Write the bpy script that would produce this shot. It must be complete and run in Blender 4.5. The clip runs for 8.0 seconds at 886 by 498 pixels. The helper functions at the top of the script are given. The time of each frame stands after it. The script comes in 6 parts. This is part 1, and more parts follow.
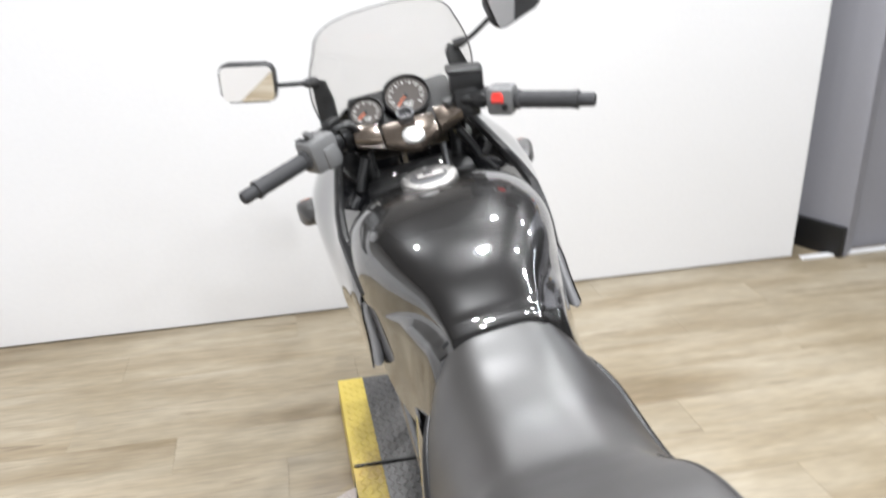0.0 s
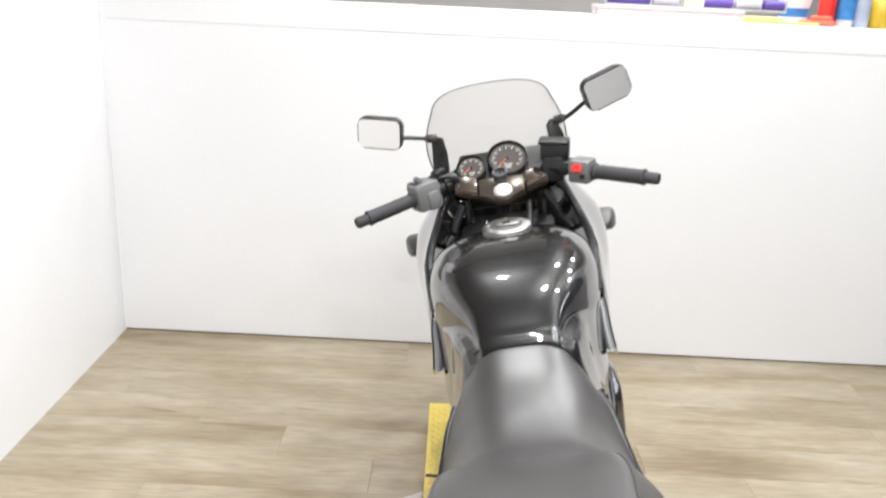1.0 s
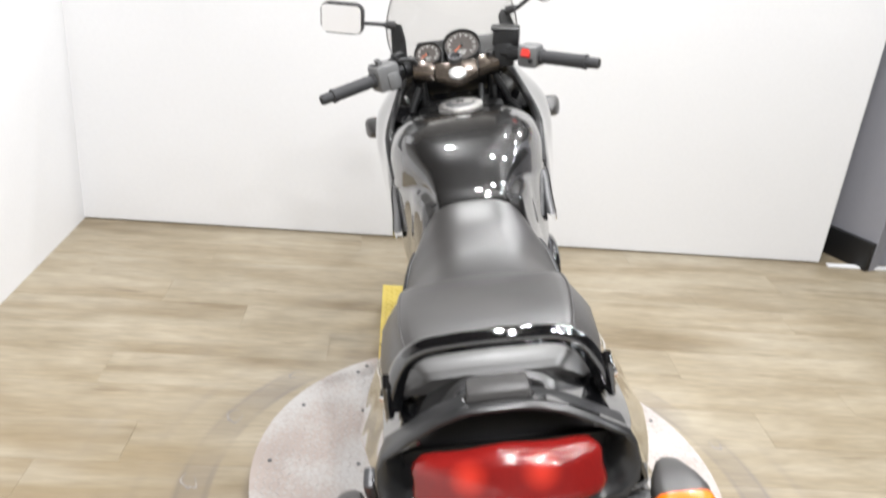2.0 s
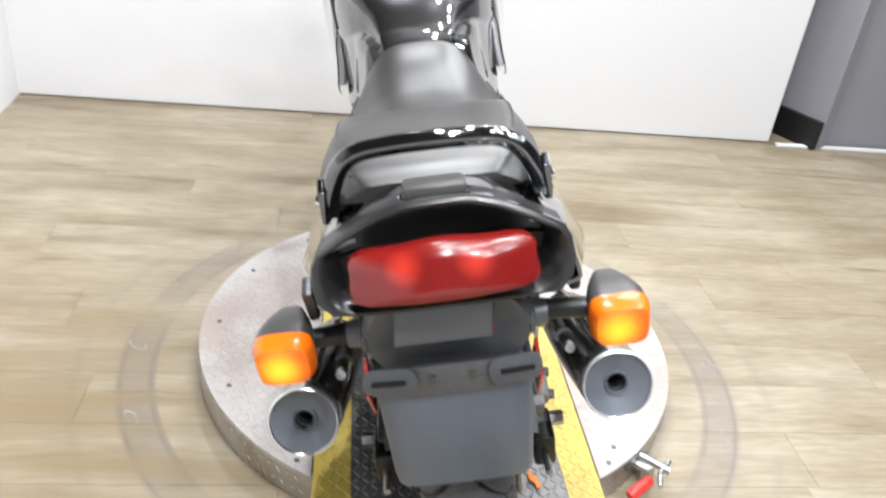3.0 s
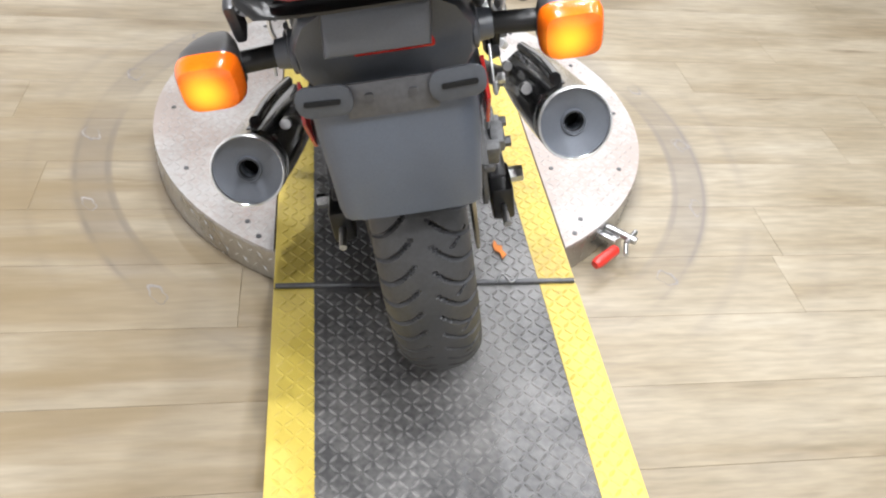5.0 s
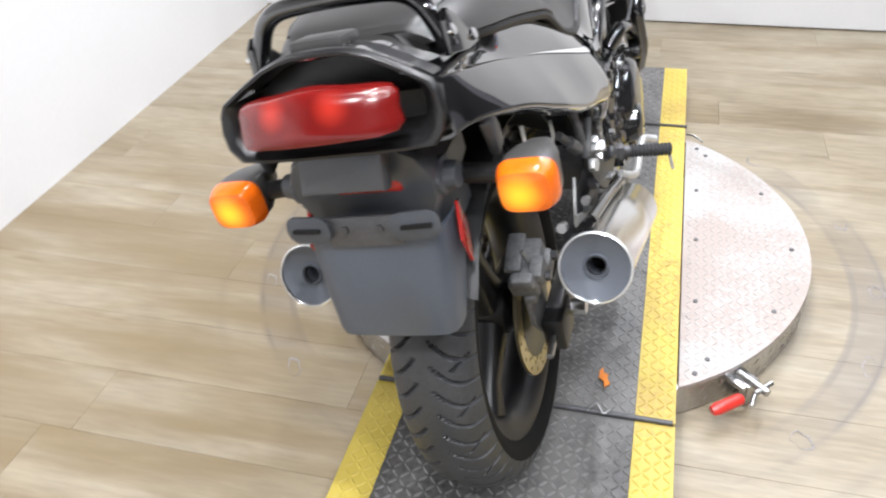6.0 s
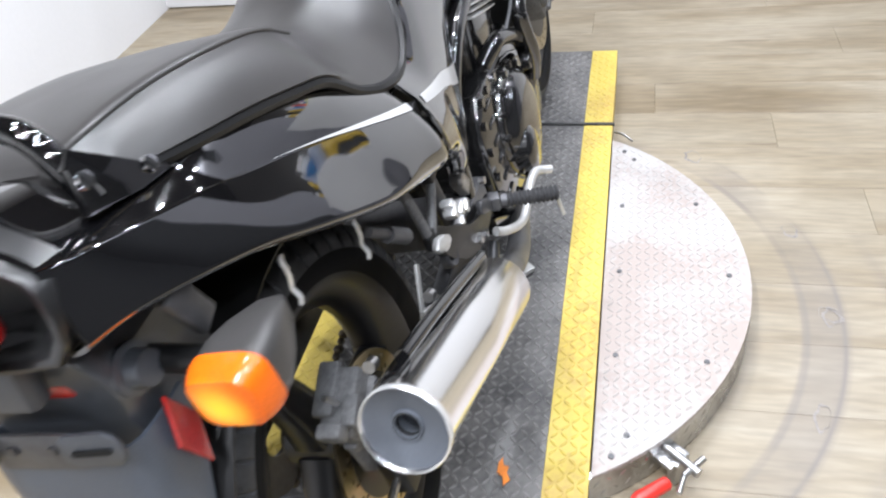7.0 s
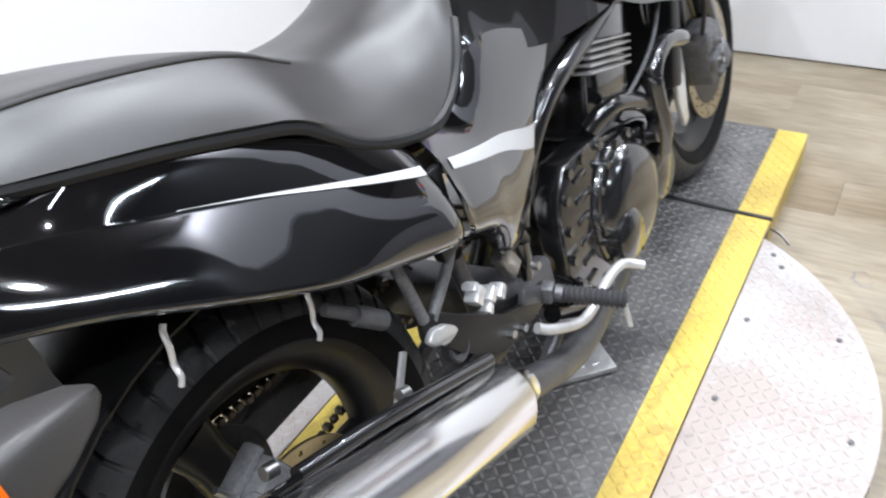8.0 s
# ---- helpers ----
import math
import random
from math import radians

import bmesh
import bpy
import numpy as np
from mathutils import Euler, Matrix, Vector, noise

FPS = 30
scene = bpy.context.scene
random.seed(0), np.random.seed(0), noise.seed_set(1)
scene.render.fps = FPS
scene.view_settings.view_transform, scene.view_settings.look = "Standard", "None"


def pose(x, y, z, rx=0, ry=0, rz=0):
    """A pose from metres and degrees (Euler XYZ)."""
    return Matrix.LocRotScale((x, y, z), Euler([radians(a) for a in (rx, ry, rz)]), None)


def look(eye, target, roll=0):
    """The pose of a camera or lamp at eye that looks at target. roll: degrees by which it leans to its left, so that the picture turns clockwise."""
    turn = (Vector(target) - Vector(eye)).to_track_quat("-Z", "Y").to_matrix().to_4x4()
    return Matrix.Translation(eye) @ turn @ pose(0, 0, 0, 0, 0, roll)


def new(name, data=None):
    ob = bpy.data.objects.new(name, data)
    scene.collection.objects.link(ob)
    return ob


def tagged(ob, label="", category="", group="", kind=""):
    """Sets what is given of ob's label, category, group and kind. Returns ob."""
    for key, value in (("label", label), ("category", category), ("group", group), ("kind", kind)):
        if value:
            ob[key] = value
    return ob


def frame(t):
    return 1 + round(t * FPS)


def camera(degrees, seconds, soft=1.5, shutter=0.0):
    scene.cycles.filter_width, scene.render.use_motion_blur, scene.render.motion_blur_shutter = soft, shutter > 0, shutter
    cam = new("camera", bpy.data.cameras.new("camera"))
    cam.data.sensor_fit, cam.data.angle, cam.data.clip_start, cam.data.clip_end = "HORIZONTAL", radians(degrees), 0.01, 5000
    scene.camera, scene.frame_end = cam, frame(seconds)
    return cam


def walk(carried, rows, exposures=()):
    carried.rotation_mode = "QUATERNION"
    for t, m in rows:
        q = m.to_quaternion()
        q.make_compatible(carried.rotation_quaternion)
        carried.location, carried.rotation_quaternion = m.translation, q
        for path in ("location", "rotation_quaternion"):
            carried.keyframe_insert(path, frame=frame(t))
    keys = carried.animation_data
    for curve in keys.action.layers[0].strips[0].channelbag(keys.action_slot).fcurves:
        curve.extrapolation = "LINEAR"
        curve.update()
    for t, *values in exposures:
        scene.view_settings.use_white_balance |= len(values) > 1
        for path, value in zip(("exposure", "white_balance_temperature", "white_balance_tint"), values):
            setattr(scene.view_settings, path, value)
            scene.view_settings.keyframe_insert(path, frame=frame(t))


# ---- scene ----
cam = camera(58.5, 8.0, soft=2.1, shutter=0.4)
PATH = [
    (0, (-0.406, -1.135, 1.426), (-0.03, 0.673, 0.658), -1.4),
    (0.3, (-0.402, -1.255, 1.461), (-0.154, 0.614, 0.796), 1.6),
    (0.5, (-0.355, -1.325, 1.45), (-0.27, 0.56, 0.787), 2.6),
    (0.7, (-0.297, -1.38, 1.451), (-0.31, 0.502, 0.776), 3.5),
    (1, (-0.275, -1.445, 1.481), (-0.281, 0.455, 0.856), 2.8),
    (1.2, (-0.259, -1.523, 1.495), (-0.231, 0.391, 0.914), 3.8),
    (1.5, (-0.294, -1.575, 1.484), (-0.233, 0.322, 0.852), 3.5),
    (1.7, (-0.308, -1.613, 1.464), (-0.201, 0.257, 0.763), 4.8),
    (2.8, (-0.273, -1.684, 1.346), (-0.054, 0.047, 0.369), 5.3),
    (3, (-0.271, -1.693, 1.326), (-0.009, 0.016, 0.321), 6.9),
    (3.5, (-0.264, -1.704, 1.268), (0.081, -0.104, 0.119), 8.5),
    (4, (-0.269, -1.704, 1.216), (0.098, -0.224, -0.077), 9.7),
    (4.2, (-0.267, -1.705, 1.192), (0.126, -0.288, -0.163), 10.1),
    (5.3, (-0.121, -1.73, 1.206), (0.037, -0.231, -0.109), 2.9),
    (5.5, (-0.018, -1.72, 1.23), (-0.121, -0.132, 0.019), 3.1),
    (5.8, (0.111, -1.726, 1.279), (-0.265, -0.189, 0.055), 0.9),
    (6, (0.181, -1.719, 1.292), (-0.278, -0.179, 0.101), -3.4),
    (6.2, (0.228, -1.651, 1.274), (-0.239, -0.125, 0.069), -6.0),
    (6.5, (0.282, -1.503, 1.27), (-0.105, 0.028, 0.043), -2.2),
    (6.7, (0.304, -1.399, 1.291), (-0.08, 0.118, 0.045), -6.2),
    (6.85, (0.328, -1.358, 1.284), (-0.088, 0.136, 0.02), -7.8),
    (7, (0.353, -1.314, 1.265), (-0.1, 0.162, -0.006), -9.1),
    (7.2, (0.392, -1.243, 1.258), (-0.097, 0.238, 0.007), -8.4),
    (7.5, (0.454, -1.147, 1.246), (-0.209, 0.268, -0.002), -7.6),
    (8, (0.497, -1.055, 1.201), (-0.406, 0.275, 0.011), -6.2),
]
walk(cam, [(t, look(eye, target, roll)) for t, eye, target, roll in PATH], [(0, 0.27, 6200, 10), (0.5, 0.24, 6300, 10), (1.7, 0.22, 6350, 10), (3.0, 0.36, 6150, 10), (4.0, 0.36, 6120, 10.5), (5.5, 0.21, 6240, 11), (6.5, 0.16, 5960, 11.5), (8.0, 0.20, 5900, 11)])

# ---- world and large lights ----
world = bpy.data.worlds.new("world")
scene.world = world
world.use_nodes = True
world.node_tree.nodes["Background"].inputs[0].default_value = (0.9, 0.95, 1.0, 1)
world.node_tree.nodes["Background"].inputs[1].default_value = 0.05

CEIL = 3.4
# northern places follow reflections in the tank; southern ones are added fill
SPOTS = [(-0.15, 1.8), (0.55, 1.35), (1.66, 1.9), (1.2, 2.5), (-0.72, 2.95), (0.3, 3.3), (1.4, 3.9), (0.86, 0.7), (-0.55, 0.2), (1.4, -0.6), (2.4, 0.6), (0.3, -0.8), (0.1, -1.9), (0.9, -1.8), (1.6, -2.4), (-0.5, -2.7), (0.5, -2.8), (1.2, -3.5), (2.4, -1.2), (-0.45, -1.25)]


def spot_watts(x, y):
    """Watts tuned by zone; strongest left of the bike, to lift its shadow there."""
    return 21.0 if y > 1 else 6.0 if x > 1.6 else (50.0 if y < 0 else 30.0) if x < -0.3 and y > -1.5 else 34.0 if x < -0.3 else 20.0 if y < -1.5 and x < 0.3 else 26.0 if y < -1.5 else 16.5


def area_lamp(name, m, size, watts, colour, shape="DISK", size_y=None):
    data = bpy.data.lights.new(name, "AREA")
    data.shape, data.size, data.energy, data.color = shape, size, watts, colour
    if size_y:
        data.size_y = size_y
    ob = new(name, data)
    ob.matrix_basis = m
    return ob


for lx, ly in SPOTS:
    area_lamp("downlight_glow", pose(lx, ly, CEIL - 0.03), 0.085, spot_watts(lx, ly), (1.0, 0.985, 0.965))
TUBES = [(0.9, -1.1, 2.4, 24), (2.85, 0.95, 1.4, 18)]
for lx, ly, ln, watts in TUBES:
    area_lamp("tube_glow", pose(lx, ly, CEIL - 0.10), 0.06, watts, (0.93, 0.97, 1.0), "RECTANGLE", ln)

# ---- materials ----


def material(name, colour, rough=0.5, metal=0.0, grain=0.0, grain_size=200.0, stain=0.0, stain_size=6.0, bump=0.0, coat=0.0, rough_var=0.0, ior=1.5, coat_ior=1.5):
    """Principled paint, plastic or metal with fine grain and broad stains."""
    mat = bpy.data.materials.new(name)
    mat.use_nodes = True
    nt = mat.node_tree
    b = nt.nodes["Principled BSDF"]
    b.inputs["Roughness"].default_value, b.inputs["Metallic"].default_value = rough, metal
    b.inputs["Base Color"].default_value = (*colour, 1)
    b.inputs["Coat Weight"].default_value = coat
    b.inputs["Coat Roughness"].default_value = 0.03
    b.inputs["IOR"].default_value = ior
    b.inputs["Coat IOR"].default_value = coat_ior
    geo = nt.nodes.new("ShaderNodeTexCoord")
    fine, broad = nt.nodes.new("ShaderNodeTexNoise"), nt.nodes.new("ShaderNodeTexNoise")
    fine.inputs["Scale"].default_value, broad.inputs["Scale"].default_value = grain_size, stain_size
    fine.inputs["Detail"].default_value, broad.inputs["Detail"].default_value = 2, 5
    for n in (fine, broad):
        nt.links.new(geo.outputs["Object"], n.inputs["Vector"])
    if grain or stain:
        last = None
        for n, amount in ((fine, grain), (broad, stain)):
            ramp = nt.nodes.new("ShaderNodeMapRange")
            ramp.inputs[1].default_value, ramp.inputs[2].default_value = 0.3, 0.7
            ramp.inputs[3].default_value, ramp.inputs[4].default_value = 1 - amount, 1 + amount * 0.6
            nt.links.new(n.outputs[0], ramp.inputs[0])
            mul = nt.nodes.new("ShaderNodeVectorMath")
            mul.operation = "SCALE"
            if last is None:
                mul.inputs[0].default_value = colour
            else:
                nt.links.new(last.outputs[0], mul.inputs[0])
            nt.links.new(ramp.outputs[0], mul.inputs["Scale"])
            last = mul
        nt.links.new(last.outputs[0], b.inputs["Base Color"])
    if rough_var:
        rr = nt.nodes.new("ShaderNodeMapRange")
        rr.inputs[1].default_value, rr.inputs[2].default_value = 0.3, 0.7
        rr.inputs[3].default_value, rr.inputs[4].default_value = max(0.02, rough - rough_var), rough + rough_var
        nt.links.new(broad.outputs[0], rr.inputs[0])
        nt.links.new(rr.outputs[0], b.inputs["Roughness"])
    if bump:
        bp = nt.nodes.new("ShaderNodeBump")
        bp.inputs["Strength"].default_value, bp.inputs["Distance"].default_value = bump, 0.002
        nt.links.new(fine.outputs[0], bp.inputs["Height"])
        nt.links.new(bp.outputs[0], b.inputs["Normal"])
    return mat


def glass_material(name, colour, rough=0.02, mixed=0.85):
    """Thin clear sheet: see-through with a faint gloss."""
    mat = bpy.data.materials.new(name)
    mat.use_nodes = True
    nt = mat.node_tree
    nt.nodes.clear()
    out, mix = nt.nodes.new("ShaderNodeOutputMaterial"), nt.nodes.new("ShaderNodeMixShader")
    see, gloss, fres = nt.nodes.new("ShaderNodeBsdfTransparent"), nt.nodes.new("ShaderNodeBsdfGlossy"), nt.nodes.new("ShaderNodeLayerWeight")
    see.inputs[0].default_value = (*colour, 1)
    gloss.inputs["Roughness"].default_value = rough
    fres.inputs["Blend"].default_value = 0.25
    less = nt.nodes.new("ShaderNodeMath")
    less.operation = "MULTIPLY"
    less.inputs[1].default_value = 0.3
    nt.links.new(fres.outputs["Facing"], less.inputs[0])
    nt.links.new(less.outputs[0], mix.inputs[0])
    nt.links.new(see.outputs[0], mix.inputs[1])
    nt.links.new(gloss.outputs[0], mix.inputs[2])
    nt.links.new(mix.outputs[0], out.inputs[0])
    return mat


def lens_material(name, colour, bulbs=(), reach=0.03, glow=0.0, glow_colour=(1, 0.3, 0.02)):
    """Coloured lamp plastic; the lit bulbs behind it shine through, fading over their reach."""
    mat = material(name, colour, 0.2, 0, 0.08, 300, 0.05, 20, coat=0.25)
    nt = mat.node_tree
    b = nt.nodes["Principled BSDF"]
    total = None
    coord = nt.nodes.new("ShaderNodeTexCoord")
    for c in bulbs:
        dist = nt.nodes.new("ShaderNodeVectorMath")
        dist.operation = "DISTANCE"
        dist.inputs[1].default_value = c
        nt.links.new(coord.outputs["Object"], dist.inputs[0])
        fall = nt.nodes.new("ShaderNodeMapRange")
        fall.interpolation_type = "SMOOTHSTEP"
        fall.inputs[1].default_value, fall.inputs[2].default_value = 0.0, reach
        fall.inputs[3].default_value, fall.inputs[4].default_value = 1.0, 0.0
        nt.links.new(dist.outputs["Value"], fall.inputs[0])
        if total is None:
            total = fall
        else:
            add = nt.nodes.new("ShaderNodeMath")
            nt.links.new(total.outputs[0], add.inputs[0])
            nt.links.new(fall.outputs[0], add.inputs[1])
            total = add
    if total:
        power = nt.nodes.new("ShaderNodeMath")
        power.operation = "MULTIPLY"
        power.inputs[1].default_value = glow
        nt.links.new(total.outputs[0], power.inputs[0])
        nt.links.new(power.outputs[0], b.inputs["Emission Strength"])
        b.inputs["Emission Color"].default_value = (*glow_colour, 1)
    return mat


def floor_material():
    """Light oak vinyl plank: grain along the plank, tone by plank, grey scuffs where the turntable swings."""
    mat = material("oak_vinyl", (0.5, 0.4, 0.28), 0.42, bump=0.05, grain_size=120)
    nt = mat.node_tree
    b = nt.nodes["Principled BSDF"]
    geo, info = nt.nodes.new("ShaderNodeNewGeometry"), nt.nodes.new("ShaderNodeObjectInfo")
    stretch = nt.nodes.new("ShaderNodeVectorMath")
    stretch.operation = "MULTIPLY"
    stretch.inputs[1].default_value = (0.9, 6.5, 1.0)
    shift = nt.nodes.new("ShaderNodeVectorMath")
    shift.operation = "ADD"
    push = nt.nodes.new("ShaderNodeVectorMath")
    push.operation = "SCALE"
    push.inputs[0].default_value = (1.9, 0.5, 0.3)
    nt.links.new(info.outputs["Random"], push.inputs["Scale"])
    nt.links.new(geo.outputs["Position"], stretch.inputs[0])
    nt.links.new(stretch.outputs[0], shift.inputs[0])
    nt.links.new(push.outputs[0], shift.inputs[1])
    grain, fibre = nt.nodes.new("ShaderNodeTexNoise"), nt.nodes.new("ShaderNodeTexNoise")
    grain.inputs["Scale"].default_value, grain.inputs["Detail"].default_value, grain.inputs["Distortion"].default_value = 1.3, 6, 0.6
    fibre.inputs["Scale"].default_value, fibre.inputs["Detail"].default_value = 13, 6
    for n in (grain, fibre):
        nt.links.new(shift.outputs[0], n.inputs["Vector"])
    ramp = nt.nodes.new("ShaderNodeValToRGB")
    e = ramp.color_ramp.elements
    e[0].position, e[0].color = 0.25, (0.198, 0.150, 0.088, 1)
    e[1].position, e[1].color = 0.73, (0.362, 0.318, 0.243, 1)
    mid = ramp.color_ramp.elements.new(0.47)
    mid.color = (0.295, 0.249, 0.177, 1)
    nt.links.new(grain.outputs[0], ramp.inputs[0])
    tone = nt.nodes.new("ShaderNodeMapRange")
    tone.inputs[3].default_value, tone.inputs[4].default_value = 0.96, 1.03
    nt.links.new(info.outputs["Random"], tone.inputs[0])
    fib = nt.nodes.new("ShaderNodeMapRange")
    fib.inputs[1].default_value, fib.inputs[2].default_value, fib.inputs[3].default_value, fib.inputs[4].default_value = 0.3, 0.7, 0.82, 1.12
    nt.links.new(fibre.outputs[0], fib.inputs[0])
    both = nt.nodes.new("ShaderNodeMath")
    both.operation = "MULTIPLY"
    nt.links.new(tone.outputs[0], both.inputs[0])
    nt.links.new(fib.outputs[0], both.inputs[1])
    lit = nt.nodes.new("ShaderNodeVectorMath")
    lit.operation = "SCALE"
    # small dark knots and checks along the grain
    knot = nt.nodes.new("ShaderNodeTexNoise")
    knot.inputs["Scale"].default_value, knot.inputs["Detail"].default_value = 3.4, 3
    nt.links.new(shift.outputs[0], knot.inputs["Vector"])
    spot = nt.nodes.new("ShaderNodeMapRange")
    spot.inputs[1].default_value, spot.inputs[2].default_value, spot.inputs[4].default_value = 0.665, 0.74, 0.65
    nt.links.new(knot.outputs[0], spot.inputs[0])
    knotted = nt.nodes.new("ShaderNodeMix")
    knotted.data_type = "RGBA"
    nt.links.new(spot.outputs[0], knotted.inputs["Factor"])
    nt.links.new(ramp.outputs[0], knotted.inputs[6])
    knotted.inputs[7].default_value = (0.15, 0.11, 0.065, 1)
    nt.links.new(knotted.outputs[2], lit.inputs[0])
    nt.links.new(both.outputs[0], lit.inputs["Scale"])
    # worn rings round the turntable
    flat = nt.nodes.new("ShaderNodeVectorMath")
    flat.operation = "MULTIPLY"
    flat.inputs[1].default_value = (1, 1, 0)
    nt.links.new(geo.outputs["Position"], flat.inputs[0])
    radius = nt.nodes.new("ShaderNodeVectorMath")
    radius.operation = "LENGTH"
    nt.links.new(flat.outputs[0], radius.inputs[0])
    rings = nt.nodes.new("ShaderNodeValToRGB")
    r = rings.color_ramp.elements
    r[0].position, r[0].color = 0.303, (0.6, 0.6, 0.6, 1)
    r[1].position, r[1].color = 0.322, (0, 0, 0, 1)
    for p, v in ((0.356, 0.0), (0.361, 0.95), (0.367, 0.46), (0.394, 0.52), (0.399, 1.0), (0.404, 0.1), (0.44, 0.0), (0.452, 0.30), (0.460, 0.08), (0.52, 0.0), (0.545, 0.30), (0.552, 0.10), (0.60, 0.12), (0.62, 0.0)):
        r.new(p).color = (v, v, v, 1)
    halved = nt.nodes.new("ShaderNodeMath")
    halved.operation = "MULTIPLY"
    halved.inputs[1].default_value = 0.5
    nt.links.new(radius.outputs["Value"], halved.inputs[0])
    nt.links.new(halved.outputs[0], rings.inputs[0])
    patch = nt.nodes.new("ShaderNodeTexNoise")
    patch.inputs["Scale"].default_value, patch.inputs["Detail"].default_value = 1.9, 9
    nt.links.new(geo.outputs["Position"], patch.inputs["Vector"])
    pr = nt.nodes.new("ShaderNodeMapRange")
    pr.inputs[1].default_value, pr.inputs[2].default_value = 0.46, 0.60
    nt.links.new(patch.outputs[0], pr.inputs[0])
    wear = nt.nodes.new("ShaderNodeMath")
    wear.operation = "MULTIPLY"
    # one long scuffed arc on the side towards the white wall
    arc = nt.nodes.new("ShaderNodeVectorMath")
    arc.operation = "DISTANCE"
    arc.inputs[1].default_value = (-0.72, -0.22, 0)
    nt.links.new(geo.outputs["Position"], arc.inputs[0])
    held = nt.nodes.new("ShaderNodeMapRange")
    held.interpolation_type = "SMOOTHSTEP"
    held.inputs[1].default_value, held.inputs[2].default_value, held.inputs[3].default_value, held.inputs[4].default_value = 0.22, 0.42, 1.25, 0.0
    nt.links.new(arc.outputs["Value"], held.inputs[0])
    most = nt.nodes.new("ShaderNodeMath")
    most.operation = "MAXIMUM"
    nt.links.new(pr.outputs[0], most.inputs[0])
    nt.links.new(held.outputs[0], most.inputs[1])
    nt.links.new(rings.outputs[0], wear.inputs[0])
    nt.links.new(most.outputs[0], wear.inputs[1])
    mix = nt.nodes.new("ShaderNodeMix")
    mix.data_type = "RGBA"
    nt.links.new(wear.outputs[0], mix.inputs["Factor"])
    nt.links.new(lit.outputs[0], mix.inputs[6])
    mix.inputs[7].default_value = (0.172, 0.150, 0.132, 1)
    cloud = nt.nodes.new("ShaderNodeTexNoise")
    cloud.inputs["Scale"].default_value, cloud.inputs["Detail"].default_value = 1.7, 5
    nt.links.new(geo.outputs["Position"], cloud.inputs["Vector"])
    cr = nt.nodes.new("ShaderNodeValToRGB")
    c = cr.color_ramp.elements
    c[0].position, c[0].color = 0.34, (0.82, 0.79, 0.73, 1)
    c[1].position, c[1].color = 0.62, (1.04, 1.04, 1.04, 1)
    nt.links.new(cloud.outputs[0], cr.inputs[0])
    dull = nt.nodes.new("ShaderNodeVectorMath")
    dull.operation = "MULTIPLY"
    nt.links.new(mix.outputs[2], dull.inputs[0])
    nt.links.new(cr.outputs[0], dull.inputs[1])
    # brown streaks by the side wall; the darkening also offsets the strong left lamp
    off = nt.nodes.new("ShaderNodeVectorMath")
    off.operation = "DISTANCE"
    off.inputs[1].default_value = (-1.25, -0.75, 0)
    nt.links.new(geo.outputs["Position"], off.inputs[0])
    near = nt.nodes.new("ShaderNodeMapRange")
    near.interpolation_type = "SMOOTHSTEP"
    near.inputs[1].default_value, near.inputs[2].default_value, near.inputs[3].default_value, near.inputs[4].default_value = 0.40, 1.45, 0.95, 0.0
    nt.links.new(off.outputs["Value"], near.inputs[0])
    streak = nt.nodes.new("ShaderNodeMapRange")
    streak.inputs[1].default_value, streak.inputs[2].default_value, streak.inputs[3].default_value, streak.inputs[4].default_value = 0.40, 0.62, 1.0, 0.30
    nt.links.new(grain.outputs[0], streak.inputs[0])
    brown_dim = nt.nodes.new("ShaderNodeMath")
    brown_dim.operation = "MULTIPLY"
    nt.links.new(near.outputs[0], brown_dim.inputs[0])
    nt.links.new(streak.outputs[0], brown_dim.inputs[1])
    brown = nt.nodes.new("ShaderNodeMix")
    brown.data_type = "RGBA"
    nt.links.new(brown_dim.outputs[0], brown.inputs["Factor"])
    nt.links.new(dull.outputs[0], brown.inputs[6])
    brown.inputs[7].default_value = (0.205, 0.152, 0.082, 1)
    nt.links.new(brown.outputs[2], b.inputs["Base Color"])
    return mat


def plate_material(name, paint, worn, amount, rough=0.45):
    """Painted steel tread plate, scuffed through to a paler tone, with rusty blots."""
    mat = material(name, paint, rough, 0.0, bump=0.08, grain_size=260)
    nt = mat.node_tree
    b = nt.nodes["Principled BSDF"]
    geo = nt.nodes.new("ShaderNodeNewGeometry")
    big, small = nt.nodes.new("ShaderNodeTexNoise"), nt.nodes.new("ShaderNodeTexNoise")
    big.inputs["Scale"].default_value, big.inputs["Detail"].default_value = 4.5, 6
    small.inputs["Scale"].default_value, small.inputs["Detail"].default_value = 90, 3
    for n in (big, small):
        nt.links.new(geo.outputs["Position"], n.inputs["Vector"])
    add = nt.nodes.new("ShaderNodeMath")
    add.operation = "MULTIPLY_ADD"
    add.inputs[1].default_value = 0.45
    nt.links.new(small.outputs[0], add.inputs[0])
    nt.links.new(big.outputs[0], add.inputs[2])
    ramp = nt.nodes.new("ShaderNodeMapRange")
    ramp.inputs[1].default_value, ramp.inputs[2].default_value = 0.72 - amount * 0.2, 0.95 - amount * 0.2
    nt.links.new(add.outputs[0], ramp.inputs[0])
    mix = nt.nodes.new("ShaderNodeMix")
    mix.data_type = "RGBA"
    mix.inputs[6].default_value, mix.inputs[7].default_value = (*paint, 1), (*worn, 1)
    nt.links.new(ramp.outputs[0], mix.inputs["Factor"])
    nt.links.new(mix.outputs[2], b.inputs["Base Color"])
    return mat


